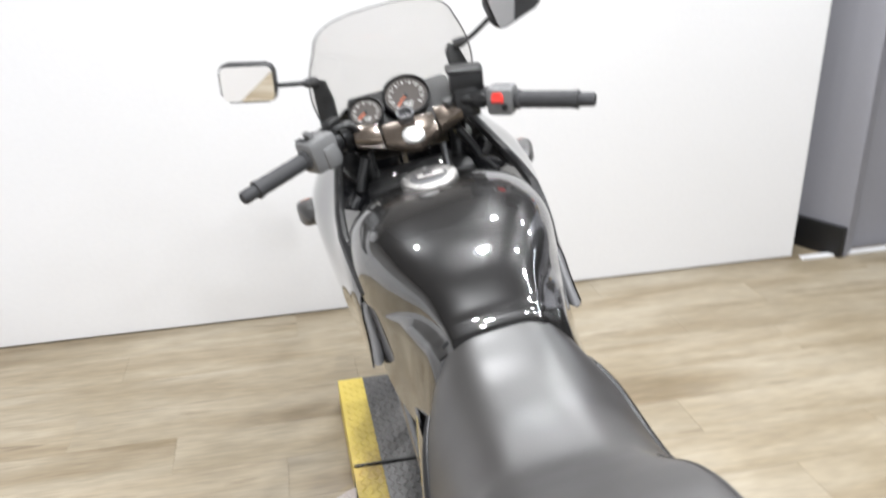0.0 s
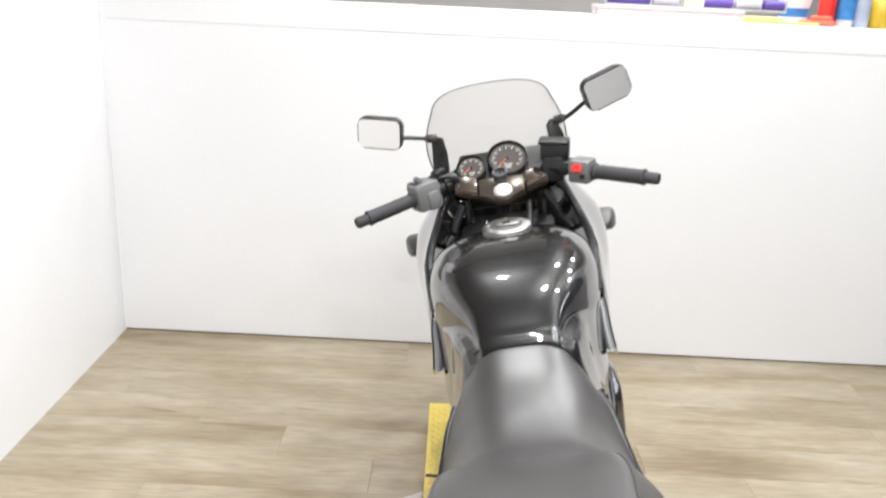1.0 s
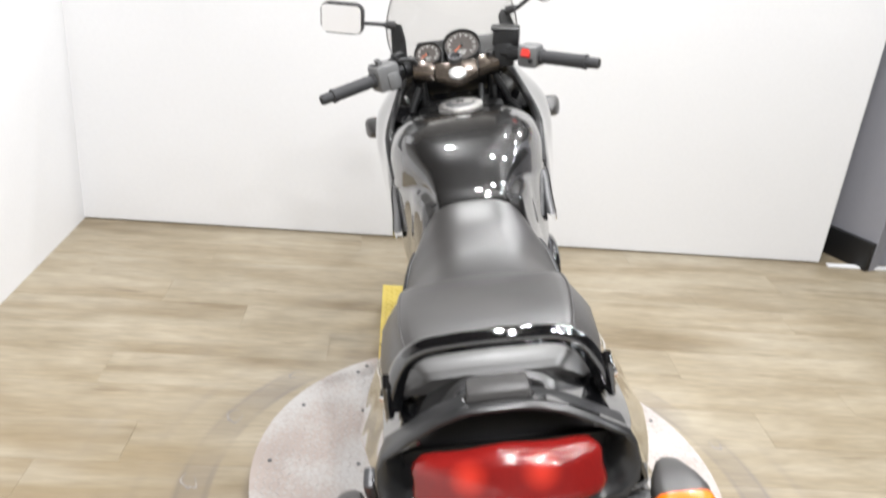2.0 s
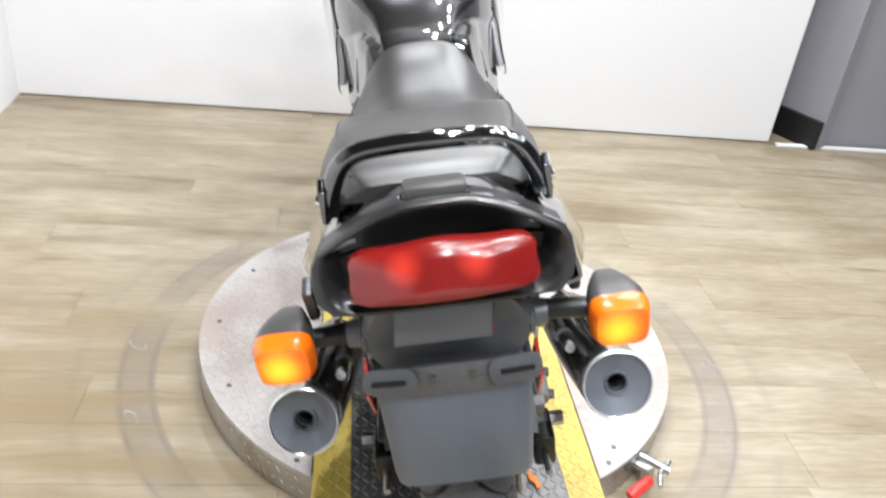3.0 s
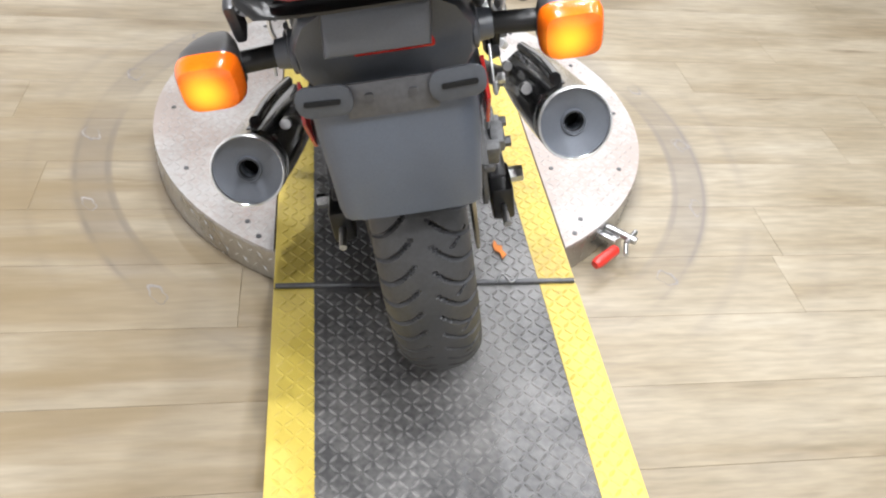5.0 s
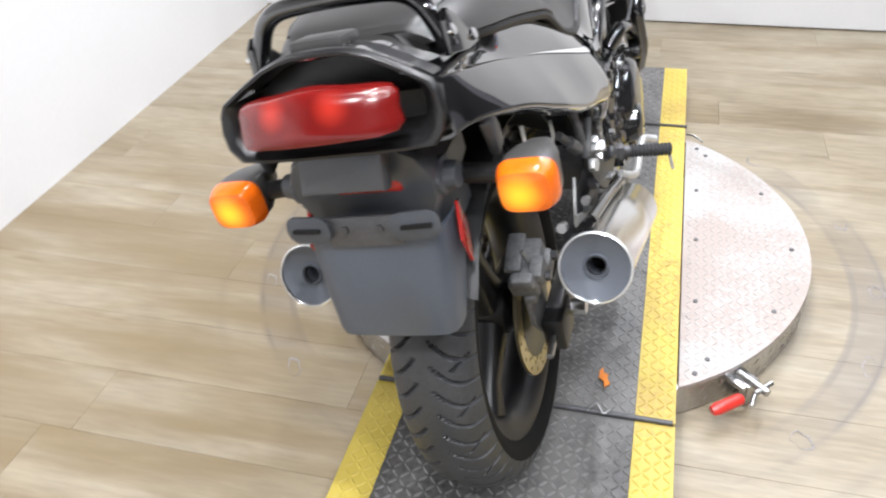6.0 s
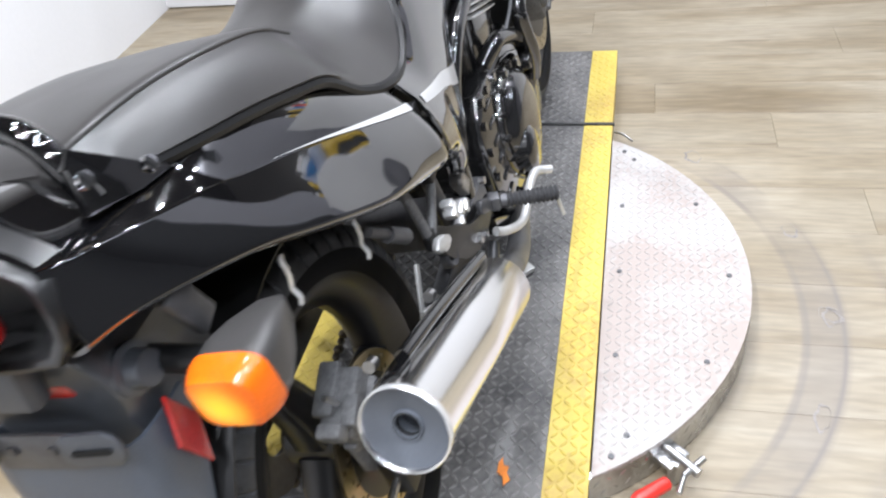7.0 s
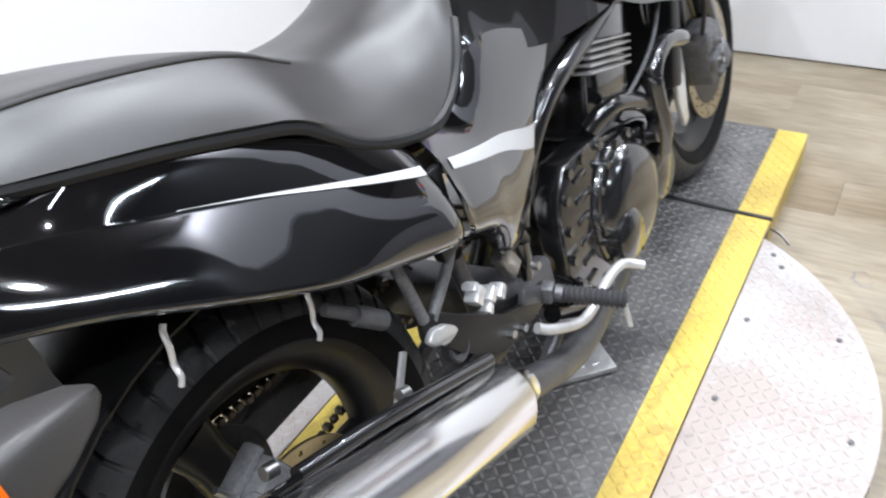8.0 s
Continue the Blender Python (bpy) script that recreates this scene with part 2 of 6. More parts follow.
WALL = material("white_wall_paint", (0.74, 0.74, 0.75), 0.55, 0, 0.012, 60, 0.02, 1.2, bump=0.06)
GREY_WALL = material("grey_wall_paint", (0.25, 0.25, 0.275), 0.6, 0, 0.02, 80, 0.05, 1.5, bump=0.05)
CEILING = material("dark_ceiling", (0.040, 0.033, 0.029), 0.8, 0, 0.1, 20, 0.15, 1.0)
BEIGE_WALL = material("pale_grey_wall_paint", (0.50, 0.49, 0.48), 0.7, 0, 0.03, 60, 0.1, 1.2)
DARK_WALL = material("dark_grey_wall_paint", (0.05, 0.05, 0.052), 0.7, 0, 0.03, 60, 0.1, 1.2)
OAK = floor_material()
SUBFLOOR = material("dark_joint", (0.27, 0.22, 0.16), 0.8, 0, 0.1, 40, 0.1, 3)
PLATE_BLACK = plate_material("black_tread_plate", (0.066, 0.065, 0.065), (0.155, 0.15, 0.145), 0.45, 0.31)
# treads paler than the plate: worn paint, with their highlights painted in
PLATE_BLACK_TREAD = plate_material("worn_glinting_black_tread", (0.108, 0.106, 0.105), (0.235, 0.228, 0.22), 0.55, 0.30)
PLATE_YELLOW = plate_material("yellow_tread_plate", (0.60, 0.465, 0.085), (0.44, 0.30, 0.07), -0.1, 0.42)
PLATE_WHITE = plate_material("white_tread_plate", (0.42, 0.405, 0.395), (0.35, 0.295, 0.265), 0.50, 0.45)
PLATE_TREAD = plate_material("worn_white_tread", (0.41, 0.395, 0.38), (0.34, 0.305, 0.285), 0.40, 0.36)
ALUMINIUM = material("dull_aluminium", (0.62, 0.62, 0.61), 0.4, 0.55, 0.08, 120, 0.12, 14)
STEEL = material("bare_steel", (0.55, 0.55, 0.55), 0.32, 1.0, 0.1, 120, 0.15, 8, rough_var=0.1)
DARK_STEEL = material("dark_steel", (0.10, 0.10, 0.105), 0.4, 0.6, 0.15, 100, 0.2, 9, rough_var=0.1)
CHROME = material("chrome", (0.86, 0.86, 0.87), 0.07, 1.0, 0, 200, 0.04, 9, rough_var=0.03)
GLOSS = material("gloss_black_paint", (0.0035, 0.0035, 0.004), 0.05, 0.0, coat=1.0, ior=1.8, coat_ior=1.75)
GLOSS.node_tree.nodes["Principled BSDF"].inputs["Specular IOR Level"].default_value = 0.5
TANK_PAINT = material("black_pearl_paint", (0.010, 0.0096, 0.0094), 0.27, 0.0, 0.25, 900, coat=1.0, ior=1.30, coat_ior=1.85)
VINYL = material("grey_black_vinyl", (0.030, 0.028, 0.027), 0.38, 0, 0.10, 420, 0.12, 9, bump=0.03, rough_var=0.04, ior=1.8)
PLASTIC = material("grey_black_plastic", (0.068, 0.075, 0.088), 0.40, 0, 0.1, 500, 0.12, 8, bump=0.08, rough_var=0.06, ior=1.7)
FLAP = material("grey_flap_plastic", (0.074, 0.090, 0.118), 0.42, 0, 0.1, 500, 0.16, 8, bump=0.08, rough_var=0.06, ior=1.75)
HOUSING = material("brown_black_housing", (0.045, 0.043, 0.042), 0.36, 0, 0.1, 500, 0.1, 9, bump=0.1)
RIM_PLASTIC = material("satin_black_rim", (0.012, 0.012, 0.0125), 0.30, 0, 0.1, 400, 0.1, 9, bump=0.05, ior=1.6)
PLASTIC_DARK = material("black_plastic", (0.006, 0.006, 0.0065), 0.42, 0, 0.1, 400, 0.1, 9, bump=0.1)
SWITCH_GREY = material("grey_switch_casting", (0.15, 0.15, 0.15), 0.45, 0.2, 0.08, 300, 0.12, 14)
RUBBER = material("tyre_rubber", (0.048, 0.049, 0.052), 0.50, 0, 0.15, 160, 0.2, 9, bump=0.2)
GRIP = material("grip_rubber", (0.032, 0.032, 0.034), 0.7, 0, 0.1, 200, 0.1, 10, bump=0.3)
WHEEL_BLACK = material("black_wheel_enamel", (0.009, 0.009, 0.010), 0.38, 0, 0.1, 200, 0.15, 12, coat=0.1)
ENGINE_BLACK = material("black_engine_enamel", (0.008, 0.008, 0.0085), 0.16, 0.0, 0.15, 80, 0.25, 12, coat=0.6, rough_var=0.06, ior=1.8, coat_ior=1.7)
ALLOY = material("cast_alloy", (0.42, 0.41, 0.40), 0.38, 1.0, 0.15, 120, 0.25, 14, bump=0.1, rough_var=0.1)
GREY_METAL = material("grey_painted_bracket", (0.10, 0.10, 0.105), 0.38, 0.3, 0.15, 140, 0.2, 12, rough_var=0.1)
WING = material("grey_zinc_plate", (0.085, 0.092, 0.105), 0.42, 0.25, 0.06, 200, 0.1, 20)
SIDEWALL = material("black_sidewall_rubber", (0.006, 0.006, 0.0065), 0.8, 0, 0.1, 160, 0.15, 9, ior=1.3)
CALLIPER = material("dusty_grey_casting", (0.165, 0.165, 0.168), 0.55, 0.2, 0.2, 200, 0.3, 25, bump=0.2)
DISC_STEEL = material("brake_disc_steel", (0.46, 0.40, 0.27), 0.3, 1.0, 0.1, 120, 0.2, 20)
CONE = material("matt_grey_end_cap", (0.125, 0.138, 0.162), 0.5, 0.2, 0.04, 300, 0.06, 12)
# soot at the outlets; elsewhere black drawn for the shade inside slots
HOLE = material("soot_and_slot_shade", (0.004, 0.004, 0.004), 0.9)
END_TRIM = material("satin_grey_trim", (0.20, 0.20, 0.205), 0.30, 0.3, 0.05, 300, 0.05, 12, coat=0.4)
YOKE = material("brown_black_yoke_enamel", (0.13, 0.105, 0.085), 0.2, 0.7, 0.1, 200, 0.15, 20, coat=0.5)
MIRROR = material("mirror_glass", (0.93, 0.93, 0.94), 0.01, 1.0)
SCREEN = glass_material("clear_windscreen", (0.94, 0.935, 0.925))
DIAL_GLASS = glass_material("dial_glass", (0.97, 0.97, 0.97))
LAMPS = [(-0.198, -0.980, 0.692), (0.196, -0.980, 0.692)]
RED_LENS = lens_material("red_lamp_lens", (0.15, 0.007, 0.006), [(-0.036, -1.042, 0.850), (0.038, -1.042, 0.850)], 0.026, 0.50, (1.0, 0.07, 0.03))
AMBER = lens_material("amber_lens", (0.80, 0.14, 0.004), LAMPS, 0.034, 1.7, (1.0, 0.36, 0.015))
AMBER_DARK = lens_material("unlit_amber_lens", (0.70, 0.13, 0.006))
REFLECTOR = material("red_reflector", (0.42, 0.018, 0.014), 0.25, 0, 0.15, 260, 0.1, 30, coat=0.5)
RED_PAINT = material("red_plastic", (0.62, 0.03, 0.02), 0.35, 0, 0.05, 200, 0.1, 20, coat=0.3)
ORANGE = material("orange_paint_flake", (0.75, 0.22, 0.02), 0.6, 0, 0.1, 200, 0.2, 30)
DIAL_BLACK = material("black_dial_face", (0.050, 0.040, 0.035), 0.6)
DIAL_WHITE = material("white_dial_print", (0.52, 0.52, 0.50), 0.6)
MUFFLER = material("satin_chrome", (0.95, 0.95, 0.95), 0.17, 1.0, 0, 200, 0.015, 9, rough_var=0.015)
POLISHED = material("polished_alloy", (0.86, 0.86, 0.86), 0.25, 0.6, 0.05, 200, 0.06, 20)
NEEDLE = material("orange_needle", (0.75, 0.15, 0.04), 0.5)
CHAIN = material("oily_chain_steel", (0.18, 0.16, 0.13), 0.4, 0.9, 0.2, 300, 0.2, 30)

# ---- mesh helpers ----


def part(name, bm, mat, parent=None, label="", smooth=True, angle=40):
    """Link a bmesh as one mesh object under its thing."""
    me = bpy.data.meshes.new(name)
    bmesh.ops.recalc_face_normals(bm, faces=bm.faces[:])
    bm.to_mesh(me)
    bm.free()
    if smooth:
        me.shade_smooth()
        me.set_sharp_from_angle(angle=radians(angle))
    for one in (mat if isinstance(mat, (list, tuple)) else [mat]):
        me.materials.append(one)
    ob = new(name, me)
    if parent:
        ob.parent = parent
    if label:
        ob["label"] = label
    return ob


def thing(name, label, category, m=None, group=""):
    ob = new(name)
    ob.empty_display_size = 0.05
    ob.matrix_basis = m or Matrix()
    return tagged(ob, label, category, group)


def loft(bm, rings, closed=True, caps=True):
    rows = [[bm.verts.new(p) for p in ring] for ring in rings]
    n = len(rows[0])
    for a, b in zip(rows, rows[1:]):
        for i in range(n if closed else n - 1):
            j = (i + 1) % n
            bm.faces.new((a[i], a[j], b[j], b[i]))
    if caps and closed:
        bm.faces.new(rows[0][::-1])
        bm.faces.new(rows[-1])
    return rows


def smooth_rows(rows, steps):
    """Catmull-Rom through rows of numbers."""
    pts = [np.array(r, float) for r in rows]
    pts = [2 * pts[0] - pts[1]] + pts + [2 * pts[-1] - pts[-2]]
    out = []
    for i in range(1, len(pts) - 2):
        p0, p1, p2, p3 = pts[i - 1:i + 3]
        for k in range(steps):
            t = k / steps
            out.append(0.5 * (2 * p1 + (p2 - p0) * t + (2 * p0 - 5 * p1 + 4 * p2 - p3) * t * t + (3 * p1 - p0 - 3 * p2 + p3) * t ** 3))
    out.append(pts[-2])
    return out


def tube(bm, path, r, n=10, steps=6, r_end=None):
    """A round bar along a smooth path."""
    pts = [Vector(p) for p in (smooth_rows(path, steps) if len(path) > 2 and steps > 1 else path)]
    up = Vector((0.13, 0.21, 0.97))
    rings = []
    for i, p in enumerate(pts):
        d = (pts[min(i + 1, len(pts) - 1)] - pts[max(i - 1, 0)]).normalized()
        s = d.cross(up)
        if s.length < 0.05:
            s = d.cross(Vector((1, 0, 0)))
        s.normalize()
        u = s.cross(d)
        rr = r if r_end is None else r + (r_end - r) * i / (len(pts) - 1)
        rings.append([p + (s * math.cos(a) + u * math.sin(a)) * rr for a in (2 * math.pi * k / n for k in range(n))])
    loft(bm, rings)


def lathe(bm, profile, origin, axis, n=32, closed_profile=False, sweep=360):
    """Turn a profile of (along, radius) about an axis."""
    axis = Vector(axis).normalized()
    s = axis.orthogonal().normalized()
    u = axis.cross(s)
    origin = Vector(origin)
    rows = []
    for k in range(n):
        a = 2 * math.pi * k / n
        rows.append([bm.verts.new(origin + axis * h + (s * math.cos(a) + u * math.sin(a)) * max(r, 1e-5)) for h, r in profile])
    m = len(profile)
    for k in range(n):
        a, b = rows[k], rows[(k + 1) % n]
        for i in range(m if closed_profile else m - 1):
            j = (i + 1) % m
            bm.faces.new((a[i], b[i], b[j], a[j]))
    bmesh.ops.remove_doubles(bm, verts=bm.verts[:], dist=2e-5)


def block(bm, m, size, bevel=0.003, segments=2, taper=(1, 1)):
    """A bevelled box of that size at the pose m; taper scales its top."""
    fresh = bmesh.ops.create_cube(bm, size=1)["verts"]
    for v in fresh:
        v.co = Vector((v.co.x * size[0], v.co.y * size[1], v.co.z * size[2]))
        if v.co.z > 0:
            v.co.x *= taper[0]
            v.co.y *= taper[1]
    if bevel:
        edges = list({e for v in fresh for e in v.link_edges})
        res = bmesh.ops.bevel(bm, geom=edges, offset=bevel, segments=segments, profile=0.5, affect="EDGES")
        fresh = list({v for f in res["faces"] for v in f.verts} | {v for v in fresh if v.is_valid})
    for v in fresh:
        v.co = m @ v.co


def blocks(rows, bevel=0.003):
    bm = bmesh.new()
    for m, size in rows:
        block(bm, m, size, bevel)
    return bm


def tubes(rows, n=10, steps=6):
    bm = bmesh.new()
    for path, r in rows:
        tube(bm, path, r, n, steps)
    return bm


def lathed(profile, origin, axis, n=32, closed_profile=False):
    bm = bmesh.new()
    lathe(bm, profile, origin, axis, n, closed_profile)
    return bm


def prism(bm, outline, m, depth, bevel=0.0):
    """A flat outline in the pose's xy, thickened along its z."""
    top = [bm.verts.new(m @ Vector((x, y, depth / 2))) for x, y in outline]
    bot = [bm.verts.new(m @ Vector((x, y, -depth / 2))) for x, y in outline]
    n = len(outline)
    faces = [bm.faces.new(top), bm.faces.new(bot[::-1])]
    for i in range(n):
        j = (i + 1) % n
        faces.append(bm.faces.new((top[i], bot[i], bot[j], top[j])))
    if bevel:
        bmesh.ops.bevel(bm, geom=list({e for f in faces[:2] for e in f.edges}), offset=bevel, segments=2, profile=0.5, affect="EDGES")


def prisms(rows, bevel=0.0):
    bm = bmesh.new()
    for outline, m, depth in rows:
        prism(bm, outline, m, depth, bevel)
    return bm


def rounded(w, h, r, n=5):
    """Outline of a rounded rectangle."""
    pts = []
    for cx, cy, a0 in ((w / 2 - r, h / 2 - r, 0), (-w / 2 + r, h / 2 - r, 90), (-w / 2 + r, -h / 2 + r, 180), (w / 2 - r, -h / 2 + r, 270)):
        for k in range(n + 1):
            a = radians(a0 + 90 * k / n)
            pts.append((cx + r * math.cos(a), cy + r * math.sin(a)))
    return pts


def eased(points, steps=4):
    """A closed outline, rounded between its points."""
    out = []
    n = len(points)
    for i in range(n):
        a, b, c, d = (Vector(points[(i + k) % n]) for k in (-1, 0, 1, 2))
        for k in range(steps):
            t = k / steps
            out.append(tuple(0.5 * (2 * b + (c - a) * t + (2 * a - 5 * b + 4 * c - d) * t * t + (3 * b - a - 3 * c + d) * t ** 3)))
    return out


def shell(bm, grid, thick):
    """A sheet through a grid of points, given thickness against its normals."""
    rows = [[Vector(p) for p in row] for row in grid]
    a, b = len(rows), len(rows[0])

    def normal(i, j):
        d1 = rows[min(i + 1, a - 1)][j] - rows[max(i - 1, 0)][j]
        d2 = rows[i][min(j + 1, b - 1)] - rows[i][max(j - 1, 0)]
        c = d1.cross(d2)
        return c.normalized() if c.length > 1e-9 else Vector((0, 0, 1))

    out = [[bm.verts.new(rows[i][j]) for j in range(b)] for i in range(a)]
    inn = [[bm.verts.new(rows[i][j] - normal(i, j) * thick) for j in range(b)] for i in range(a)]
    for i in range(a - 1):
        for j in range(b - 1):
            bm.faces.new((out[i][j], out[i][j + 1], out[i + 1][j + 1], out[i + 1][j]))
            bm.faces.new((inn[i][j], inn[i + 1][j], inn[i + 1][j + 1], inn[i][j + 1]))
    for j in range(b - 1):
        bm.faces.new((out[0][j], inn[0][j], inn[0][j + 1], out[0][j + 1]))
        bm.faces.new((out[-1][j], out[-1][j + 1], inn[-1][j + 1], inn[-1][j]))
    for i in range(a - 1):
        bm.faces.new((out[i][0], out[i + 1][0], inn[i + 1][0], inn[i][0]))
        bm.faces.new((out[i][-1], inn[i][-1], inn[i + 1][-1], out[i + 1][-1]))


def to_axis(p, d, roll=0):
    """Pose at p whose z points along d."""
    return Matrix.Translation(p) @ Vector(d).to_track_quat("Z", "Y").to_matrix().to_4x4() @ pose(0, 0, 0, 0, 0, roll)


# ---- the room ----
BACK, LEFT, END = 1.715, -1.625, 1.775
LEDGE = 1.41


def setting(name, bm, mat, label, smooth=False):
    return tagged(part(name, bm, mat, None, "", smooth), label, kind="structure")


setting("wall_north", blocks([(pose((LEFT + END) / 2 - 0.05, BACK + 0.16, LEDGE / 2 + 0.003), (END - LEFT + 0.1, 0.32, LEDGE - 0.006)), (pose((LEFT + END) / 2 - 0.05, BACK + 0.18, 0.004), (END - LEFT + 0.08, 0.28, 0.008))], 0.003), WALL, "white painted half-height wall with a ledge on top")
setting("wall_west", blocks([(pose(LEFT - 0.08, -1.2, LEDGE / 2, 0, 0, 0.6), (0.16, 6.5, LEDGE))], 0.0), WALL, "white painted side wall beside the turntable")
setting("wall_far", blocks([(pose(1.0, 5.6, CEIL / 2), (6.6, 0.12, CEIL))], 0.0), BEIGE_WALL, "pale grey wall of the room beyond the half wall")
setting("wall_far_west", blocks([(pose(-2.6, 0.6, CEIL / 2), (0.12, 10.4, CEIL))], 0.0), BEIGE_WALL, "plain wall of the room beyond")
setting("wall_far_east", blocks([(pose(4.2, 3.9, CEIL / 2), (0.12, 3.3, CEIL))], 0.0), BEIGE_WALL, "plain wall of the room beyond")
setting("floor_far", blocks([(pose(0.8, 3.8, -0.02), (7.0, 3.5, 0.04)), (pose(-2.2, -1.2, -0.02), (0.8, 6.6, 0.04))], 0.0), SUBFLOOR, "dark floor of the room beyond the half wall")
setting("wall_recess", blocks([(pose(1.90, BACK + 0.20, CEIL / 2, 0, 0, -64), (0.55, 0.06, CEIL)), (pose(3.2, BACK + 0.05, 0.5), (2.45, 0.06, 1.0))], 0.0), GREY_WALL, "grey painted wall of the recess beyond the white wall")
# added above the grey part so the black panels reflect something dark
setting("wall_recess_upper", blocks([(pose(3.2, BACK + 0.06, 1.0 + (CEIL - 1.0) / 2), (2.45, 0.06, CEIL - 1.0))], 0.0), DARK_WALL, "dark upper recess wall, added to keep the paint's reflections dark")
setting("baseboard", blocks([(pose(1.885, BACK + 0.17, 0.07, 0, 0, -64), (0.50, 0.06, 0.14))], 0.003), PLASTIC_DARK, "black skirting at the foot of the grey wall")
setting("trim", blocks([(pose(2.9, BACK - 0.03, 0.006), (2.2, 0.03, 0.012))], 0.003), WALL, "white threshold strip at the edge of the floor")
setting("trim_ledge", blocks([(pose((LEFT + END) / 2, BACK - 0.0005, 1.36), (END - LEFT, 0.003, 0.094))], 0.001), WALL, "white board along the top of the half wall")
# unseen walls, toned for what the mirrors and black paint reflect
setting("wall_south", blocks([(pose(1.0, -4.3, 0.65), (6.6, 0.12, 1.3))], 0.0), WALL, "plain white wall")
setting("wall_south_upper", blocks([(pose(1.0, -4.32, 1.3 + (CEIL - 1.3) / 2), (6.6, 0.12, CEIL - 1.3))], 0.0), DARK_WALL, "plain unseen dark upper wall, set for reflections")
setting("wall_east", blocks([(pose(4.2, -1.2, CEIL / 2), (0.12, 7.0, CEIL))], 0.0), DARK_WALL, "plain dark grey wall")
setting("ceiling", blocks([(pose(0.8, 0.5, CEIL + 0.06), (7.6, 10.8, 0.12))], 0.0), CEILING, "dark open ceiling")
setting("subfloor", blocks([(pose(1.2, -1.2, -0.035), (6.4, 7.0, 0.06))], 0.0), SUBFLOOR, "dark bed under the floor planks")

# ---- the turntable ----
TOP = 0.09
HALF, DISC, SEAM, FAR = 0.303, 0.608, 0.62, 1.047

turntable = thing("turntable", "round white tread-plate motorcycle turntable on the oak floor", "turntable")


def lozenges(bm, x0, x1, y0, y1, z, keep, pitch=0.0180, length=0.0104, width=0.0031, height=0.0022):
    """Raised lens-shaped treads, each at right angles to its neighbours."""
    nx, ny = int((x1 - x0) / pitch), int((y1 - y0) / pitch)
    verts, faces = [], []
    for i in range(nx):
        for j in range(ny):
            cx, cy = x0 + (i + 0.5) * pitch, y0 + (j + 0.5) * pitch
            if not keep(cx, cy):
                continue
            a = radians(45 if (i + j) % 2 else -45)
            d, s = Vector((math.cos(a), math.sin(a), 0)), Vector((-math.sin(a), math.cos(a), 0))
            c = Vector((cx, cy, z))
            k = len(verts)
            verts += [c - d * length, c + s * width - d * length * 0.35, c + s * width + d * length * 0.35, c + d * length, c - s * width + d * length * 0.35, c - s * width - d * length * 0.35]
            verts += [c - d * length * 0.6 + Vector((0, 0, height)), c + d * length * 0.6 + Vector((0, 0, height))]
            faces += [(k, k + 6, k + 1), (k + 1, k + 6, k + 7, k + 2), (k + 2, k + 7, k + 3), (k + 3, k + 7, k + 4), (k + 4, k + 7, k + 6, k + 5), (k + 5, k + 6, k)]
    made = [bm.verts.new(v) for v in verts]
    for f in faces:
        bm.faces.new([made[i] for i in f])


def half_disc(side):
    """The plate beside the track: a circle cut along a chord."""
    x = HALF + 0.003
    a0 = math.asin(math.sqrt(DISC ** 2 - x ** 2) / DISC)
    pts = [(side * DISC * math.cos(a0 - 2 * a0 * k / 48), DISC * math.sin(a0 - 2 * a0 * k / 48)) for k in range(49)]
    return pts if side > 0 else pts[::-1]


for side in (-1, 1):
    part("deck_plate", prisms([(half_disc(side)[::-1], pose(0, 0, TOP - 0.009), 0.010)], 0.0015), PLATE_WHITE, turntable, "white tread plate, scuffed and rust-stained", False)
    bm = bmesh.new()
    lozenges(bm, -0.63, 0.63, -0.63, 0.63, TOP - 0.004, lambda x, y: side * x > HALF + 0.018 and math.hypot(x, y) < DISC - 0.012, 0.0185, 0.0090, 0.0028, 0.0015)
    tagged(part("raised_treads", bm, PLATE_TREAD, turntable, "", False), kind="stuff")
    for k in range(5):
        for bx, by in ((side * (HALF + 0.035), (-0.48, -0.245, 0.0, 0.235, 0.47)[k]), (side * 0.565 * math.cos(radians((-50, -26, 0, 26, 50)[k])), 0.565 * math.sin(radians((-50, -26, 0, 26, 50)[k])))):
            head = bmesh.new()
            lathe(head, [(0, 0.0), (0, 0.006), (0.0025, 0.0055), (0.003, 0.002), (0.002, 0.0)], (bx, by, TOP - 0.004), (0, 0, 1), 10)
            part("bolt", head, GREY_METAL, turntable)
# the rolled side of the disc, with its own treads
bm = bmesh.new()
lathe(bm, [(0.004, DISC - 0.012), (0.004, DISC), (0.080, DISC), (0.080, DISC - 0.012)], (0, 0, 0), (0, 0, 1), 96)
part("side_band", bm, STEEL, turntable, "bare tread-plate band round the edge")
bm = bmesh.new()
for k in range(150):
    for r in range(2):
        a = 2 * math.pi * (k + 0.5 * r) / 150
        m = pose(0, 0, 0, 0, 0, math.degrees(a)) @ pose(DISC, 0, 0.026 + 0.032 * r, 0, 90, 0) @ pose(0, 0, 0, 0, 0, 45 if (k + r) % 2 else -45)
        pts = [m @ Vector(p) for p in ((-0.011, 0, 0), (0, 0.0035, 0), (0.011, 0, 0), (0, -0.0035, 0), (0, 0, 0.002))]
        v = [bm.verts.new(p) for p in pts]
        for i in range(4):
            bm.faces.new((v[i], v[(i + 1) % 4], v[4]))
tagged(part("side_treads", bm, STEEL, turntable, "", False), kind="stuff")
